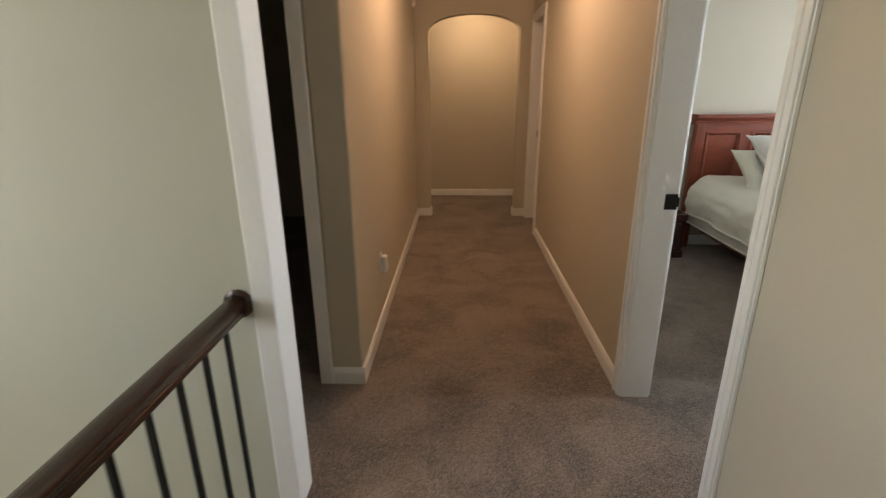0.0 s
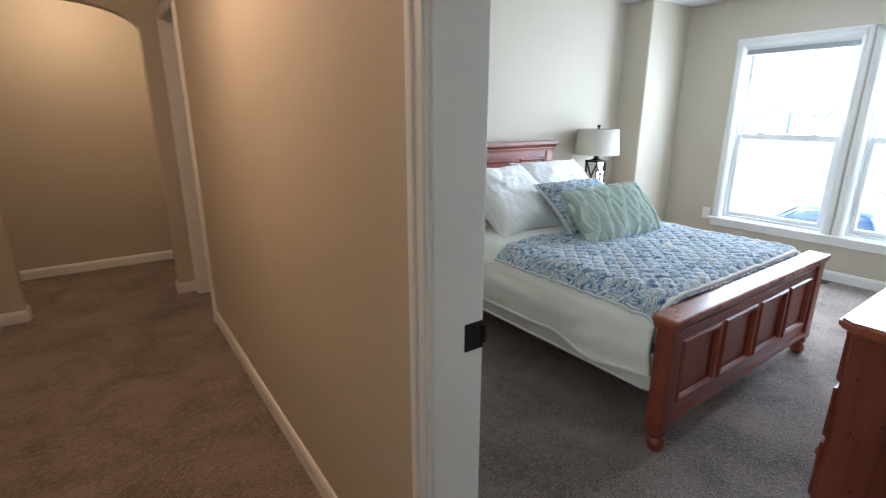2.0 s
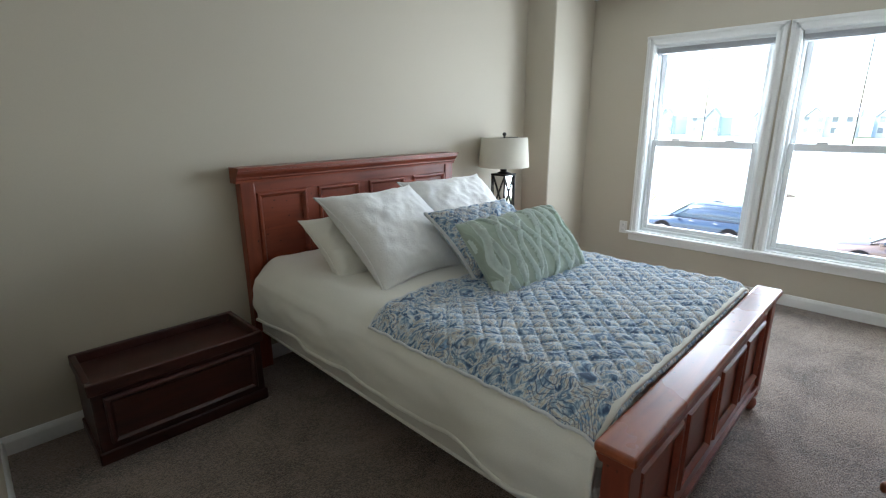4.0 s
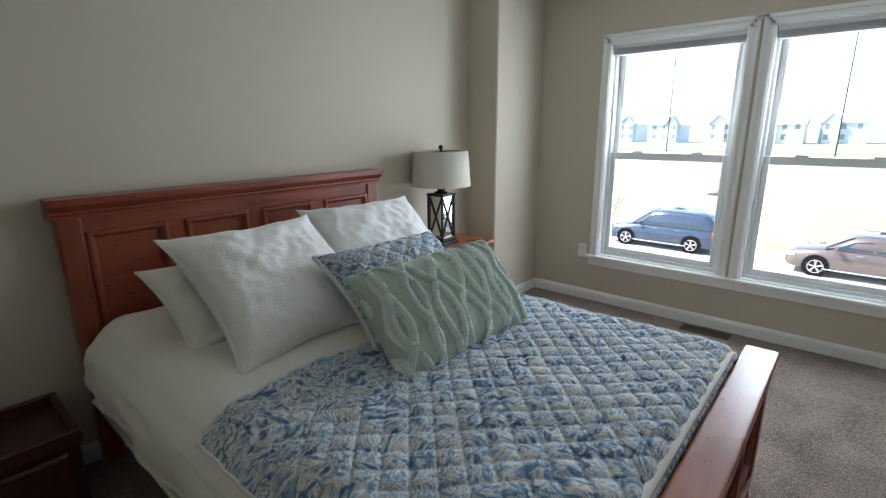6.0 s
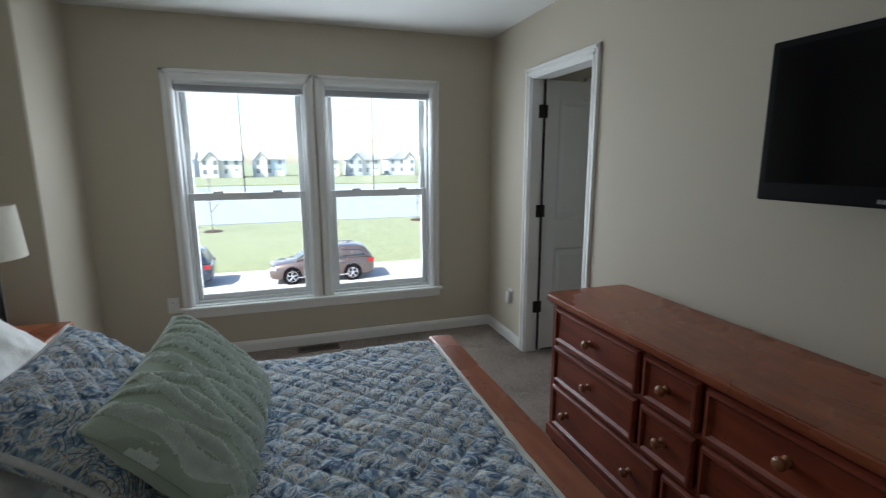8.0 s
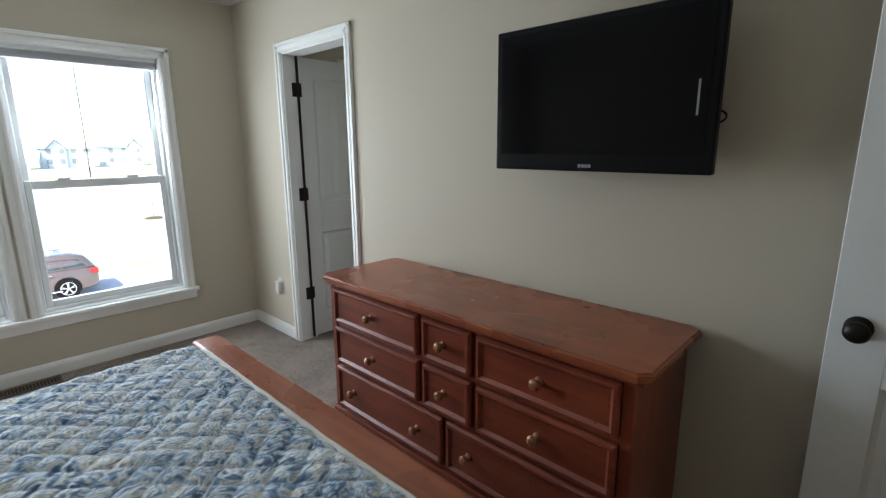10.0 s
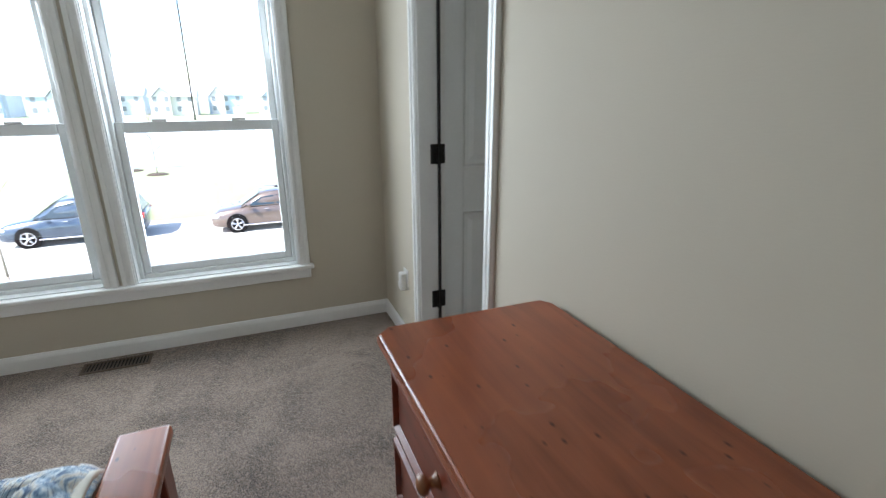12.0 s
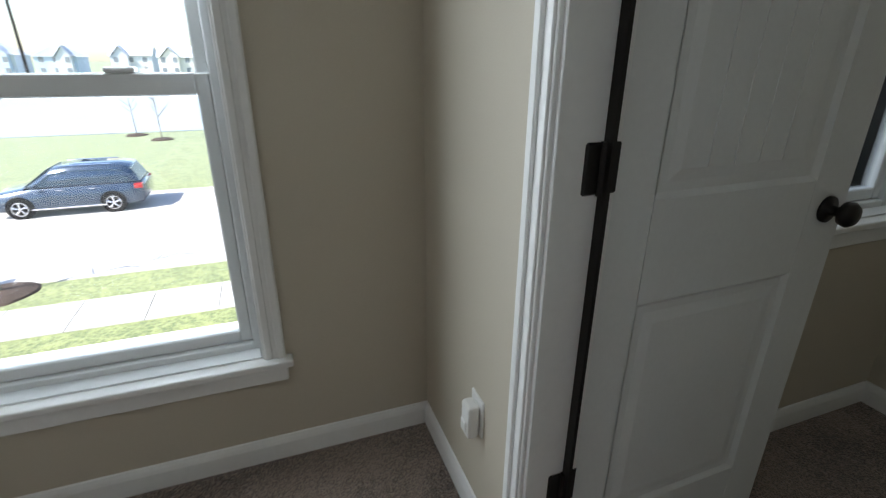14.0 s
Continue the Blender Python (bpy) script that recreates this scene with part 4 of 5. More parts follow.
_gp = pillow("lumbar_pillow", pose(2.945, 3.005, 0.785, -42, 0, -2), pillow_surface(0.74, 0.42, 0.18, 9.9, 0.006, trellis, 320, 170, 0.06), SAGE, "sage green lumbar pillow with tufted trellis cords")
_gp.data.materials.append(TUFT)
_idx = []
for p in _gp.data.polygons:
    a, b = p.center.x / 0.37, p.center.z / 0.21
    _idx.append(1 if p.center.y < 0 and trellis(a, b) > 0.003 else 0)
_gp.data.polygons.foreach_set("material_index", _idx)

# ---- nightstands and lamp ----


def drawer_front(root, x0, x1, z0, z1, y, out, knobs, nm="drawer", wood=PINE):
    d = part(nm, bx(x0, x1, y - 0.018 if out < 0 else y, y if out < 0 else y + 0.018, z0, z1, 0.004, 2), wood, root, "red-stained drawer front")
    f = y + out * 0.018
    part("moulding", raised_frame(x0 + 0.004, x1 - 0.004, z0 + 0.004, z1 - 0.004, f, out), wood, d)
    for kx in knobs:
        part("knob", lathe([(0.017, 0.0), (0.013, 0.004), (0.009, 0.010), (0.010, 0.018), (0.018, 0.024), (0.020, 0.031), (0.016, 0.038), (0.006, 0.041)], pose(kx, f, (z0 + z1) / 2, -90 * out), 18), KNOBWOOD, d, "turned wooden knob", True)
    return d


night = thing("nightstand", (4.15, 4.07, 0), "red-stained pine nightstand with small drawers", "nightstand")
part("body", bx(3.86, 4.445, 3.885, 4.272, 0.07, 0.60, 0.004), PINE_Z, night)
part("top", bx(3.83, 4.475, 3.855, 4.276, 0.60, 0.628, 0.009, 3), PINE_LIT_TOP, night, "polished top with rounded edge")
part("plinth", bx(3.85, 4.455, 3.875, 4.272, 0.03, 0.09, 0.006), PINE, night)
for x in (3.90, 4.41):
    for y in (3.92, 4.23):
        part("bun_foot", lathe([(0.022, 0), (0.032, 0.014), (0.026, 0.031)], pose(x, y, 0), 14), PINE, night, "", True)
drawer_front(night, 3.90, 4.135, 0.455, 0.575, 3.885, -1, (4.018,))
drawer_front(night, 4.165, 4.405, 0.455, 0.575, 3.885, -1, (4.285,))
drawer_front(night, 3.90, 4.405, 0.285, 0.43, 3.885, -1, (4.02, 4.285))
drawer_front(night, 3.90, 4.405, 0.11, 0.26, 3.885, -1, (4.02, 4.285))

chest = thing("low_chest", (1.6, 4.05, 0), "low dark red pine chest with open tray top", "chest")
part("body", bx(1.20, 1.92, 3.90, 4.272, 0.05, 0.34, 0.004), PINE_DARK, chest)
part("plinth", bx(1.19, 1.93, 3.89, 4.272, 0.0, 0.06, 0.005), PINE_DARK, chest)
for a in ((1.19, 1.93, 3.885, 3.91), (1.19, 1.93, 4.25, 4.274), (1.19, 1.215, 3.91, 4.25), (1.905, 1.93, 3.91, 4.25)):
    part("tray_lip", bx(*a, 0.33, 0.385, 0.004), PINE_DARK, chest)
drawer_front(chest, 1.24, 1.88, 0.09, 0.31, 3.90, -1, (), wood=PINE_DARK)

lampx, lampy, lz = 4.15, 4.085, 0.628
table_lamp = thing("table_lamp", (lampx, lampy, lz), "black lantern lamp with cream drum shade, unlit", "table lamp")
part("foot", bx(lampx - 0.088, lampx + 0.088, lampy - 0.088, lampy + 0.088, lz, lz + 0.022, 0.005, 2), BLACKMETAL, table_lamp)
part("foot_step", bx(lampx - 0.076, lampx + 0.076, lampy - 0.076, lampy + 0.076, lz + 0.022, lz + 0.050, 0.006, 2), BLACKMETAL, table_lamp)
for sx in (-1, 1):
    for sy in (-1, 1):
        part("corner_post", bx(lampx + sx * 0.064 - 0.006, lampx + sx * 0.064 + 0.006, lampy + sy * 0.064 - 0.006, lampy + sy * 0.064 + 0.006, lz + 0.05, lz + 0.345, 0.001), BLACKMETAL, table_lamp)
part("mirror_core", bx(lampx - 0.058, lampx + 0.058, lampy - 0.058, lampy + 0.058, lz + 0.05, lz + 0.34), MIRROR, table_lamp, "mirror-glass panels")
for ax in (0, 1):
    for sd in (-1, 1):
        for k in (-1, 1):
            p0, p1 = [0.0, 0.0, lz + 0.055], [0.0, 0.0, lz + 0.34]
            p0[ax] = p1[ax] = (lampx, lampy)[ax] + sd * 0.063
            o = 1 - ax
            p0[o], p1[o] = (lampx, lampy)[o] - k * 0.058, (lampx, lampy)[o] + k * 0.058
            part("cross_bar", cyl(p0, p1, 0.0042, seg=8), BLACKMETAL, table_lamp)
part("cap", bx(lampx - 0.074, lampx + 0.074, lampy - 0.074, lampy + 0.074, lz + 0.34, lz + 0.356, 0.004, 2), BLACKMETAL, table_lamp)
part("neck", lathe([(0.045, 0.356), (0.050, 0.364), (0.024, 0.374), (0.030, 0.386), (0.012, 0.396), (0.008, 0.66)], pose(lampx, lampy, lz), 18), BLACKMETAL, table_lamp, "", True)
_sh = bmesh.new()
lathe([(0.205, 0.410), (0.186, 0.645), (0.183, 0.645), (0.202, 0.410)], pose(lampx, lampy, lz), 40, _sh)
_caps = [f for f in _sh.faces if len(f.verts) > 4]
bmesh.ops.delete(_sh, geom=_caps, context="FACES_ONLY")
part("shade", _sh, SHADE, table_lamp, "cream linen drum shade", True)
part("spider", cyl((lampx - 0.184, lampy, lz + 0.640), (lampx + 0.184, lampy, lz + 0.640), 0.003, seg=6), BLACKMETAL, table_lamp)
part("finial", lathe([(0.006, 0.64), (0.006, 0.655), (0.015, 0.662), (0.017, 0.672), (0.010, 0.682), (0.003, 0.684)], pose(lampx, lampy, lz), 14), BLACKMETAL, table_lamp, "", True)

# ---- dresser ----
dresser = thing("dresser", (2.78, 1.3, 0), "long red-stained pine dresser with eight drawers", "dresser")
part("carcass", bx(2.03, 3.525, 1.072, 1.506, 0.09, 0.785, 0.004), PINE_Z, dresser)
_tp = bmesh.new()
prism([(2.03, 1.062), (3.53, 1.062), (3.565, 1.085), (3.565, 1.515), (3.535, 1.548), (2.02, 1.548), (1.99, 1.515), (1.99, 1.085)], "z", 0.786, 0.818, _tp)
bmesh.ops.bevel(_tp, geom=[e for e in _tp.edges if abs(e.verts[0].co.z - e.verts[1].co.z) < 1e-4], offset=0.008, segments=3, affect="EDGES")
part("top", _tp, PINE_LIT_TOP, dresser, "polished knotty top with a worn front edge")
part("top_moulding", bx(2.012, 3.543, 1.066, 1.524, 0.768, 0.787, 0.006, 2), PINE, dresser)
part("plinth", bx(2.012, 3.543, 1.066, 1.524, 0.055, 0.125, 0.008, 2), PINE, dresser)
for x in (2.03, 3.485):
    part("corner_pilaster", bx(x, x + 0.04, 1.500, 1.514, 0.125, 0.768, 0.004), PINE_Z, dresser)
for x in (2.06, 3.50):
    for y in (1.10, 1.49):
        part("bun_foot", lathe([(0.026, 0), (0.040, 0.018), (0.038, 0.040), (0.030, 0.056)], pose(x, y, 0), 16), PINE, dresser, "", True)
for z0, z1 in ((0.590, 0.764), (0.386, 0.568)):
    drawer_front(dresser, 2.900, 3.480, z0, z1, 1.506, 1, (3.20,))
    drawer_front(dresser, 2.622, 2.873, z0, z1, 1.506, 1, (2.76,))
    drawer_front(dresser, 2.070, 2.596, z0, z1, 1.506, 1, (2.335,))
drawer_front(dresser, 2.768, 3.480, 0.152, 0.364, 1.506, 1, (2.913, 3.352))
drawer_front(dresser, 2.070, 2.746, 0.152, 0.364, 1.506, 1, (2.19, 2.631))

# ---- television ----
tv = thing("television", (2.38, 1.15, 1.57), "black flat screen television on a wall arm", "television")
part("housing", bx(2.02, 2.735, 1.150, 1.188, 1.36, 1.79, 0.012, 2), TVBODY, tv)
part("bezel", bx(1.979, 2.752, 1.186, 1.222, 1.330, 1.828, 0.006, 2), TVBODY, tv, "glossy black bezel")
part("screen", bx(2.004, 2.727, 1.221, 1.2235, 1.388, 1.806), SCREEN, tv, "dark glossy screen")
for k, (a, b) in enumerate(((0, 0.010), (0.013, 0.021), (0.024, 0.034), (0.037, 0.046))):
    part("logo_bar", bx(2.352 + a, 2.352 + b, 1.2222, 1.2240, 1.343, 1.354), GREYBAR, tv)
part("speaker_strip", bx(2.03, 2.036, 1.2222, 1.2242, 1.50, 1.60), GREYBAR, tv, "thin bright strip")
part("wall_plate", bx(2.27, 2.47, 1.054, 1.066, 1.47, 1.68, 0.003), BLACKMETAL, tv)
part("mount_arm", bx(2.35, 2.39, 1.066, 1.152, 1.55, 1.60, 0.004), BLACKMETAL, tv)
_cb = bmesh.new()
for k in range(14):
    a0, a1 = math.pi * k / 14, math.pi * (k + 1) / 14
    cyl((2.0 - 0.028 * math.sin(a0), 1.16, 1.497 + 0.018 * math.cos(a0)), (2.0 - 0.028 * math.sin(a1), 1.16, 1.497 + 0.018 * math.cos(a1)), 0.003, seg=6, bm=_cb)
part("cable_loop", _cb, TVBODY, tv)

# ---- outside ----
G = -4.1
shell("ground", bx(5.6, 900, -700, 700, G - 0.5, G - 0.02), GRASS, "green lawn reaching to the horizon", "lawn")
shell("road", bx(18.05, 27.1, -400, 400, G - 0.3, G - 0.10), ASPHALT, "pale concrete residential street", "road")
for x in (17.9, 27.1):
    shell("kerb", bx(x, x + 0.15, -400, 400, G - 0.3, G + 0.02, 0.02), CONCRETE, "low concrete kerb along the street", "kerb")
bpy.data.objects["road"].location.z = 0.09
for k in range(40):
    shell("pavement", bx(14.9, 16.4, -30 + 1.5 * k, -30 + 1.5 * k + 1.485, G - 0.2, G + 0.012, 0.01), CONCRETE, "concrete slab of the footpath", "pavement")
shell("water", bx(47.5, 116, -260, 320, G - 0.3, G + 0.03), WATER, "still pond mirroring a bright sky", "pond")
shell("pond_bank", bx(116, 124, -260, 320, G - 0.4, G + 0.25, 0.2), GRASS, "grassy far bank of the pond", "lawn")


def shingle_roof():
    slope = thing("porch_roof", (6.4, 2.4, -0.6), "grey shingled porch roof below the windows", "roof", kind="structure")
    part("deck", prism([(5.53, 0.02), (7.25, -0.56), (7.25, -0.66), (5.53, -0.08)], "y", -1.0, 5.2), SHINGLE, slope)
    part("gutter", prism([(7.255, -0.54), (7.36, -0.52), (7.36, -0.66), (7.255, -0.66)], "y", -1.0, 5.2), TRIM, slope, "white gutter")
    base = bx(-0.075, 0.075, -0.15, 0.15, -0.006, 0.006)
    me = bpy.data.meshes.new("shingle")
    base.to_mesh(me)
    base.free()
    me.materials.append(SHINGLE)
    tilt = math.degrees(math.atan2(0.58, 1.72))
    for i in range(11):
        for j in range(20):
            ob = new("shingle", me)
            t = (i + 0.5) / 11
            ob.parent, ob.matrix_parent_inverse = slope, INVERSE[slope.name]
            ob.matrix_basis = pose(5.53 + 1.72 * t, -0.85 + 0.304 * j + 0.15 * (i % 2), 0.028 - 0.58 * t, 0, tilt - 2.2, 0)


shingle_roof()
for nm, a in (("house_front_below", (5.40, 5.52, -1.0, 5.2, G, -0.2)), ("house_wing", (4.88, 8.8, -2.8, -2.6, G, 3.0))):
    shell(nm, bx(*a), SIDING, "white lap-sided outer wall of the house")
_wg = bpy.data.objects["house_wing"]
_me = bpy.data.meshes.new("siding_board")
_b = prism([(-2.60, 0.0), (-2.585, 0.0), (-2.595, 0.125), (-2.60, 0.125)], "x", 4.89, 8.8)
bmesh.ops.recalc_face_normals(_b, faces=_b.faces)
_b.to_mesh(_me)
_b.free()
_me.materials.append(SIDING)
for k in range(24):
    ob = new("siding_board", _me)
    ob.parent = _wg
    ob.location = (0, 0, -0.2 + 0.127 * k)


def car(name, x, y, paint, label, length=4.9, wide=1.92, tall=1.74, turn=0.0):
    """A parked sport utility car whose nose points to +y; its near side faces -x."""
    root = thing(name, (x, y, G - 0.01), label, "car", "parked cars")
    L, W, hw = length, wide, wide / 2
    z = G - 0.01

    def loft(rows, bm):
        """rows: (along, half width low, half width high, z low, z high) as boxes blended along the car."""
        prev = None
        for s, w0, w1, z0, z1 in rows:
            ring = [bm.verts.new((x + a, y + s, z + b)) for a, b in ((-w0 * 0.94, z0), (-w0, z0 + 0.10), (-w0, z0 + (z1 - z0) * 0.55), (-w1, z1 - 0.03), (-w1 * 0.93, z1), (w1 * 0.93, z1), (w1, z1 - 0.03), (w0, z0 + (z1 - z0) * 0.55), (w0, z0 + 0.10), (w0 * 0.94, z0))]
            if prev:
                for k in range(10):
                    bm.faces.new((prev[k], prev[(k + 1) % 10], ring[(k + 1) % 10], ring[k]))
            else:
                bm.faces.new(ring)
            prev = ring
        bm.faces.new(prev[::-1])
        return bm

    h = L / 2
    part("body", loft([(-h, hw * 0.80, hw * 0.78, 0.42, 0.95), (-h + 0.10, hw * 0.93, hw * 0.90, 0.30, 1.04), (-h + 0.45, hw, hw * 0.95, 0.26, 1.07), (0, hw, hw * 0.95, 0.25, 1.06), (h - 1.45, hw, hw * 0.95, 0.25, 1.05),
                       (h - 1.2, hw, hw * 0.92, 0.25, 1.02), (h - 0.35, hw * 0.97, hw * 0.86, 0.27, 0.90), (h - 0.10, hw * 0.90, hw * 0.80, 0.30, 0.80), (h, hw * 0.78, hw * 0.74, 0.38, 0.66)], bmesh.new()), paint, root, "", True)
    part("cabin", loft([(-h + 0.10, hw * 0.86, hw * 0.80, 0.98, 1.10), (-h + 0.42, hw * 0.90, hw * 0.76, 0.98, tall - 0.10), (-h + 0.75, hw * 0.92, hw * 0.76, 0.98, tall - 0.02), (-0.3, hw * 0.93, hw * 0.77, 0.98, tall), (0.35, hw * 0.93, hw * 0.75, 0.98, tall - 0.05),
                        (h - 1.20, hw * 0.88, hw * 0.80, 0.96, 1.06)], bmesh.new()), paint, root, "", True)
    for side in (-1, 1):
        for nm, pts in (("rear_quarter_glass", [(-h + 0.40, 1.14), (-h + 1.12, 1.13), (-h + 1.12, tall - 0.16), (-h + 0.62, tall - 0.20)]),
                        ("rear_door_glass", [(-h + 1.18, 1.13), (-0.22, 1.11), (-0.22, tall - 0.14), (-h + 1.18, tall - 0.155)]),
                        ("front_door_glass", [(-0.14, 1.11), (0.95, 1.09), (0.42, tall - 0.22), (-0.14, tall - 0.14)])):
            bm = bmesh.new()
            outer, inner = [], []
            for s, zz in pts:
                w = hw * (0.955 - 0.165 * (zz - 1.06) / (tall - 1.06))
                outer.append(bm.verts.new((x + side * (w + 0.012), y + s, z + zz)))
                inner.append(bm.verts.new((x + side * (w - 0.06), y + s, z + zz)))
            bm.faces.new(outer)
            bm.faces.new(inner[::-1])
            for k in range(4):
                bm.faces.new((outer[k], outer[(k + 1) % 4], inner[(k + 1) % 4], inner[k]))
            part(nm, bm, CARGLASS, root, "tinted side glass")
        part("sill_trim", bx(x + side * hw - 0.02, x + side * hw + 0.02, y - 1.15, y + 1.15, z + 0.28, z + 0.34, 0.01), CHROME, root, "bright sill trim")
        part("roof_rail", cyl((x + side * hw * 0.66, y - 1.5, z + tall + 0.015), (x + side * hw * 0.66, y + 0.2, z + tall + 0.02), 0.02, seg=8), CHROME, root)
        part("mirror", bx(x + side * (hw + 0.02), x + side * (hw + 0.20), y + 0.80, y + 0.92, z + 1.06, z + 1.20, 0.03, 2), paint, root)
        for hz in (-0.45, 0.55):
            part("door_handle", bx(x + side * (hw - 0.01), x + side * (hw + 0.03), y + hz - 0.45, y + hz - 0.27, z + 0.93, z + 0.965, 0.01), CHROME, root, "bright door handle")
        part("tail_lamp", bx(x + side * hw * 0.72, x + side * hw * 0.985, y - h + 0.02, y - h + 0.30, z + 0.82, z + 1.02, 0.03, 2), REDLAMP, root, "red tail lamp")
        part("head_lamp", bx(x + side * hw * 0.60, x + side * hw * 0.93, y + h - 0.30, y + h - 0.04, z + 0.66, z + 0.80, 0.03, 2), CLEARLAMP, root, "clear head lamp")
        for s in (h - 0.98, -h + 1.05):
            ax = x + side * (hw - 0.10)
            tyre = part("wheel", lathe([(0.25, -0.11), (0.345, -0.11), (0.37, -0.08), (0.37, 0.08), (0.345, 0.11), (0.25, 0.11)], pose(ax, y + s, z + 0.37, 0, 90), 28), TYRE, root, "black tyre", True)
            part("arch", lathe([(0.40, -0.115), (0.425, -0.115), (0.425, 0.112), (0.40, 0.112)], pose(ax, y + s, z + 0.39, 0, 90), 24), TVBODY, root)
            fx = ax + side * 0.112
            rm = lathe([(0.25, -0.010), (0.25, 0.012), (0.225, 0.012), (0.215, -0.004), (0.02, -0.004)], pose(fx, y + s, z + 0.37, 0, 90 * side), 24)
            part("rim", rm, TVBODY, tyre)
            sp = bmesh.new()
            for k in range(5):
                for off in (-0.13, 0.13):
                    a = 2 * math.pi * k / 5 + 0.3
                    cyl((fx + side * 0.014, y + s + 0.03 * math.cos(a), z + 0.37 + 0.03 * math.sin(a)), (fx + side * 0.010, y + s + 0.235 * math.cos(a + off), z + 0.37 + 0.235 * math.sin(a + off)), 0.022, 0.018, 8, sp)
            lathe([(0.252, 0.0), (0.252, 0.016), (0.228, 0.016), (0.228, 0.0)], pose(fx, y + s, z + 0.37, 0, 90 * side), 24, sp)
            lathe([(0.05, 0.0), (0.05, 0.020), (0.03, 0.026)], pose(fx, y + s, z + 0.37, 0, 90 * side), 12, sp)
            part("spokes", sp, ALLOY, tyre, "silver alloy spokes")
    part("rear_glass", prism([(y - h + 0.10, z + 1.12), (y - h + 0.36, z + tall - 0.16), (y - h + 0.42, z + tall - 0.16), (y - h + 0.18, z + 1.12)], "x", x - hw * 0.70, x + hw * 0.70), CARGLASS, root)
    part("windscreen", prism([(y + 0.42, z + tall - 0.07), (y + h - 1.20, z + 1.07), (y + h - 1.17, z + 1.09), (y + 0.46, z + tall - 0.05)], "x", x - hw * 0.72, x + hw * 0.72), CARGLASS, root)
    return root


car("sport_utility_car", 25.35, 8.5, BLUECAR, "dark blue sport utility car parked at the kerb")
car("sport_utility_car", 24.75, 1.25, BROWNCAR, "rose-brown crossover car parked on the street", 4.75, 1.92, 1.62)


def sapling(x, y, tall, spread, seed, label="leafless young street tree in a mulch ring"):
    rnd = random.Random(seed)
    root = thing("young_tree", (x, y, G), label, "tree", "street trees")
    bm, tw = bmesh.new(), bmesh.new()
    lean = (rnd.uniform(-0.1, 0.1), rnd.uniform(-0.15, 0.15))
    pts = [Vector((x + lean[0] * t * t, y + lean[1] * t * t, G + tall * t)) for t in (0, 0.2, 0.4, 0.6, 0.8, 1)]
    for k in range(5):
        cyl(pts[k], pts[k + 1], 0.042 * (1 - k * 0.17), 0.042 * (1 - (k + 1) * 0.17), 8, bm)
    for k in range(16):
        t = rnd.uniform(0.30, 0.95)
        p = Vector((x + lean[0] * t * t, y + lean[1] * t * t, G + tall * t))
        a, ln = rnd.uniform(0, 6.28), spread * (1.15 - t) * rnd.uniform(0.6, 1.1)
        q = p + Vector((math.cos(a) * ln, math.sin(a) * ln, ln * rnd.uniform(0.7, 1.3)))
        cyl(p, q, 0.018, 0.007, 6, tw)
        for _ in range(4):
            s = p.lerp(q, rnd.uniform(0.35, 0.95))
            a2 = rnd.uniform(0, 6.28)
            cyl(s, s + Vector((math.cos(a2) * ln * 0.3, math.sin(a2) * ln * 0.3, ln * 0.35)), 0.007, 0.003, 5, tw)
    part("trunk", bm, BARK, root, "slim grey trunk", True)
    part("branches", tw, BARK, root, "bare twigs")
    mu = bmesh.new()
    lathe([(0.75, 0.0), (0.70, 0.05), (0.45, 0.12), (0.10, 0.14)], pose(x, y, G - 0.02), 18, mu)
    for v in mu.verts:
        v.co += Vector((noise.noise(v.co * 3) * 0.12, noise.noise(v.co * 3 + Vector((5, 0, 0))) * 0.12, 0))
    part("mulch_ring", mu, MULCH, root, "dark mulch mound")


sapling(17.45, 8.0, 5.2, 1.3, 3)
sapling(43.2, 8.4, 5.0, 1.3, 5)
sapling(46.0, 10.5, 4.6, 1.2, 8)
sapling(45.0, -9.0, 4.8, 1.2, 11)


_mx, _my = 17.65, 9.2
_mb = thing("mailbox", (_mx, _my, G), "grey mailbox on a wooden post at the street", "mailbox")
part("post", bx(_mx - 0.05, _mx + 0.05, _my - 0.05, _my + 0.05, G - 0.1, G + 1.25, 0.01), BARK, _mb)
part("brace", cyl((_mx, _my, G + 0.6), (_mx + 0.35, _my, G + 1.02), 0.035, seg=8), BARK, _mb)
part("box", bx(_mx - 0.22, _mx + 0.38, _my - 0.10, _my + 0.10, G + 1.04, G + 1.28, 0.08, 4), TVBODY, _mb)


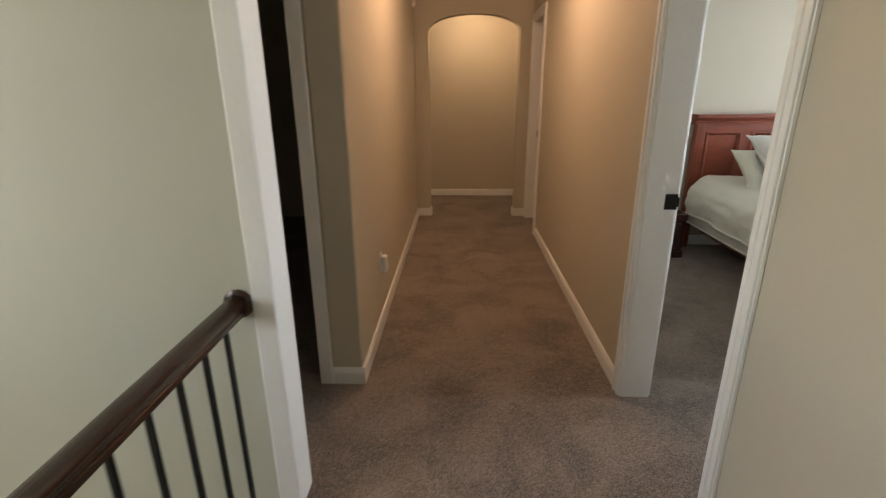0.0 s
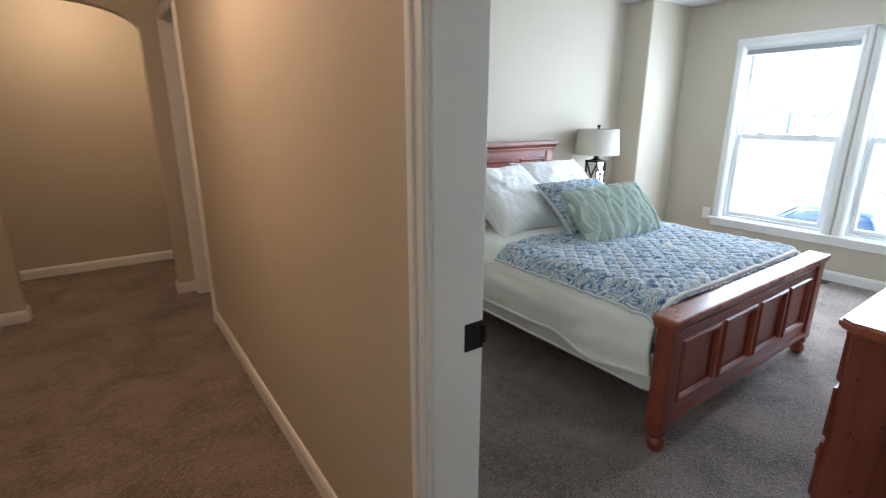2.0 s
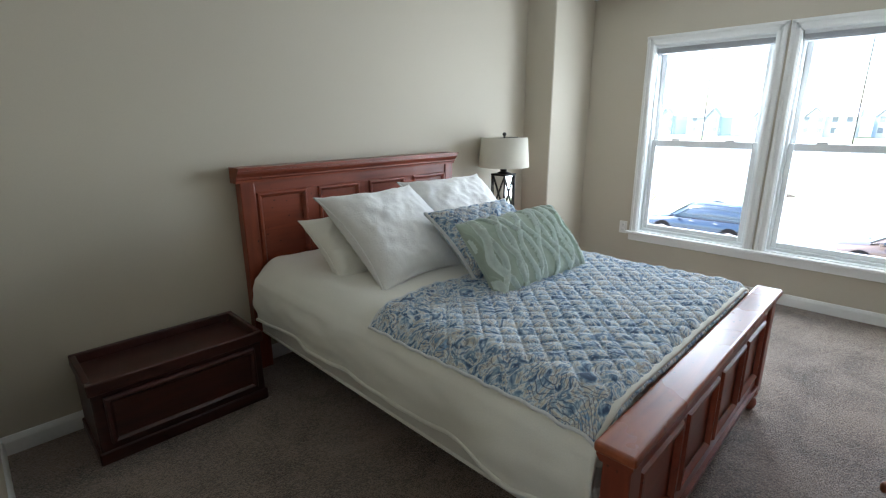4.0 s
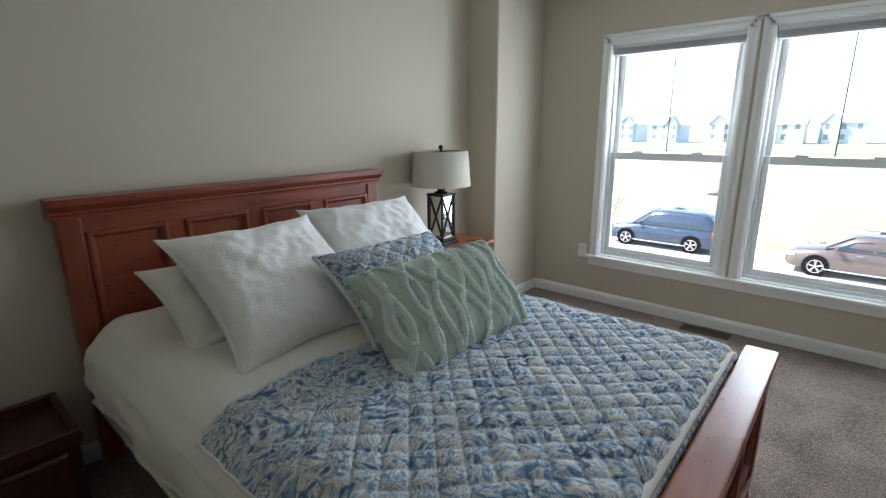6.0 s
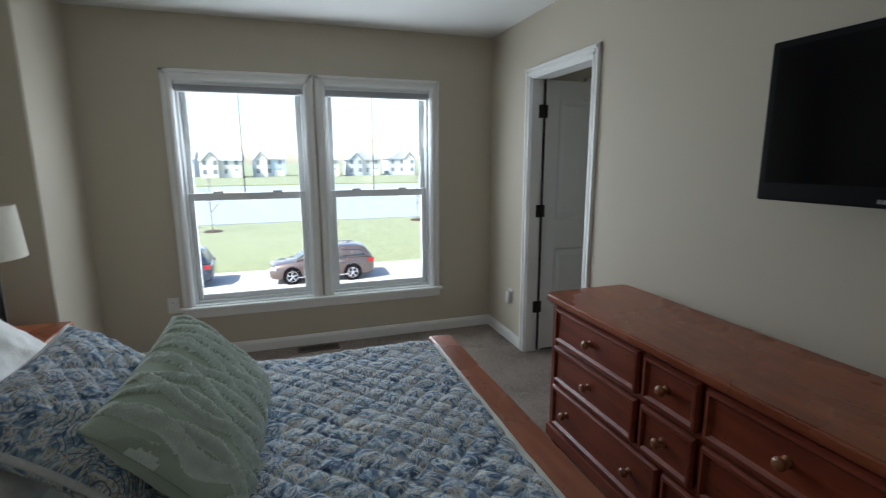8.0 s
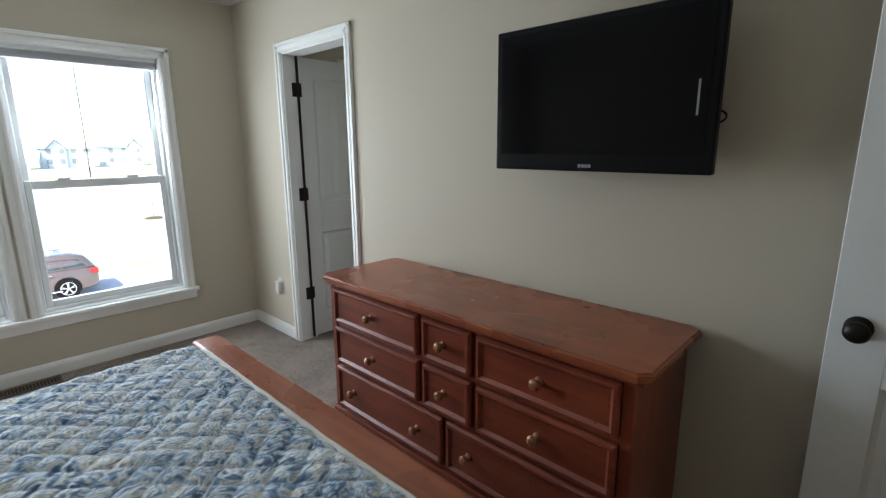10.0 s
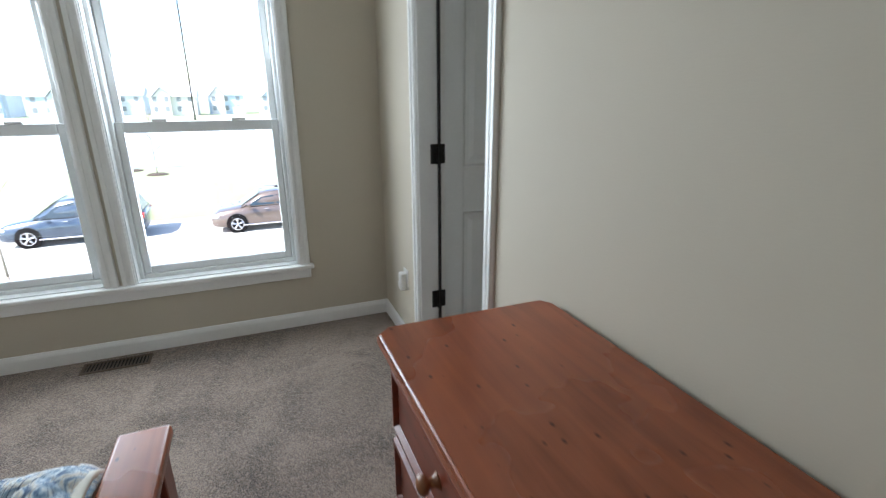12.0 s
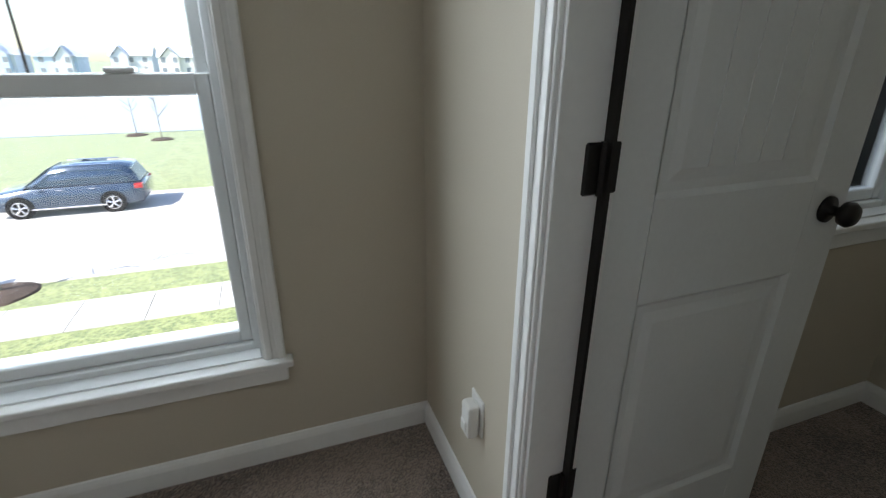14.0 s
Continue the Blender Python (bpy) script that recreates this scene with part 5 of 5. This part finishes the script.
def far_house(x, y, w, d, tall, paint, seed):
    rnd = random.Random(seed)
    root = thing("house", (x, y, G), "distant two-storey gabled suburban house", "house", "houses across the pond")
    z = G
    part("wall", bx(x, x + d, y, y + w, z, z + tall), paint, root)
    part("roof", prism([(y - 0.5, z + tall), (y + w + 0.5, z + tall), (y + w / 2, z + tall + w * 0.30)], "x", x - 0.4, x + d + 0.4) if rnd.random() < 0.45 else
         prism([(x - 0.5, z + tall), (x + d + 0.5, z + tall), (x + d / 2, z + tall + 3.2)], "y", y - 0.4, y + w + 0.4), ROOF, root, "grey shingled roof")
    g0 = y + w * rnd.choice((0.08, 0.55))
    gw = w * 0.36
    part("gable_wall", prism([(g0, z), (g0 + gw, z), (g0 + gw, z + tall), (g0 + gw / 2, z + tall + 2.4), (g0, z + tall)], "x", x - 1.6, x), rnd.choice(HOUSECOLS), root)
    part("gable_roof", prism([(g0 - 0.4, z + tall - 0.1), (g0 + gw / 2, z + tall + 2.6), (g0 + gw + 0.4, z + tall - 0.1), (g0 + gw + 0.4, z + tall + 0.2), (g0 + gw / 2, z + tall + 2.95), (g0 - 0.4, z + tall + 0.2)], "x", x - 2.0, x + 2), ROOF, root)
    for fl in (1.2, 4.1):
        n = int(w / 3)
        for k in range(n):
            yy = y + (k + 0.5) * w / n
            xx = x - 1.6 if g0 < yy < g0 + gw else x
            wn = part("window", bx(xx - 0.06, xx + 0.02, yy - 0.6, yy + 0.6, z + fl, z + fl + 1.5), HOUSEGLASS, root)
            part("frame", bx(xx - 0.08, xx, yy - 0.72, yy + 0.72, z + fl - 0.12, z + fl), TRIM, wn)
    part("garage_door", bx(x - 0.07, x + 0.02, y + w * 0.05, y + w * 0.05 + 0.01 + min(4.8, w * 0.3), z, z + 2.3), TRIM, root)


_rnd = random.Random(4)
_y = -150.0
for k in range(24):
    _w = _rnd.uniform(9.5, 14)
    far_house(180 + _rnd.uniform(-6, 10), _y, _w, 11, _rnd.choice((5.6, 6.0, 6.2)), _rnd.choice(HOUSECOLS), k)
    _y += _w + _rnd.uniform(2.5, 6)
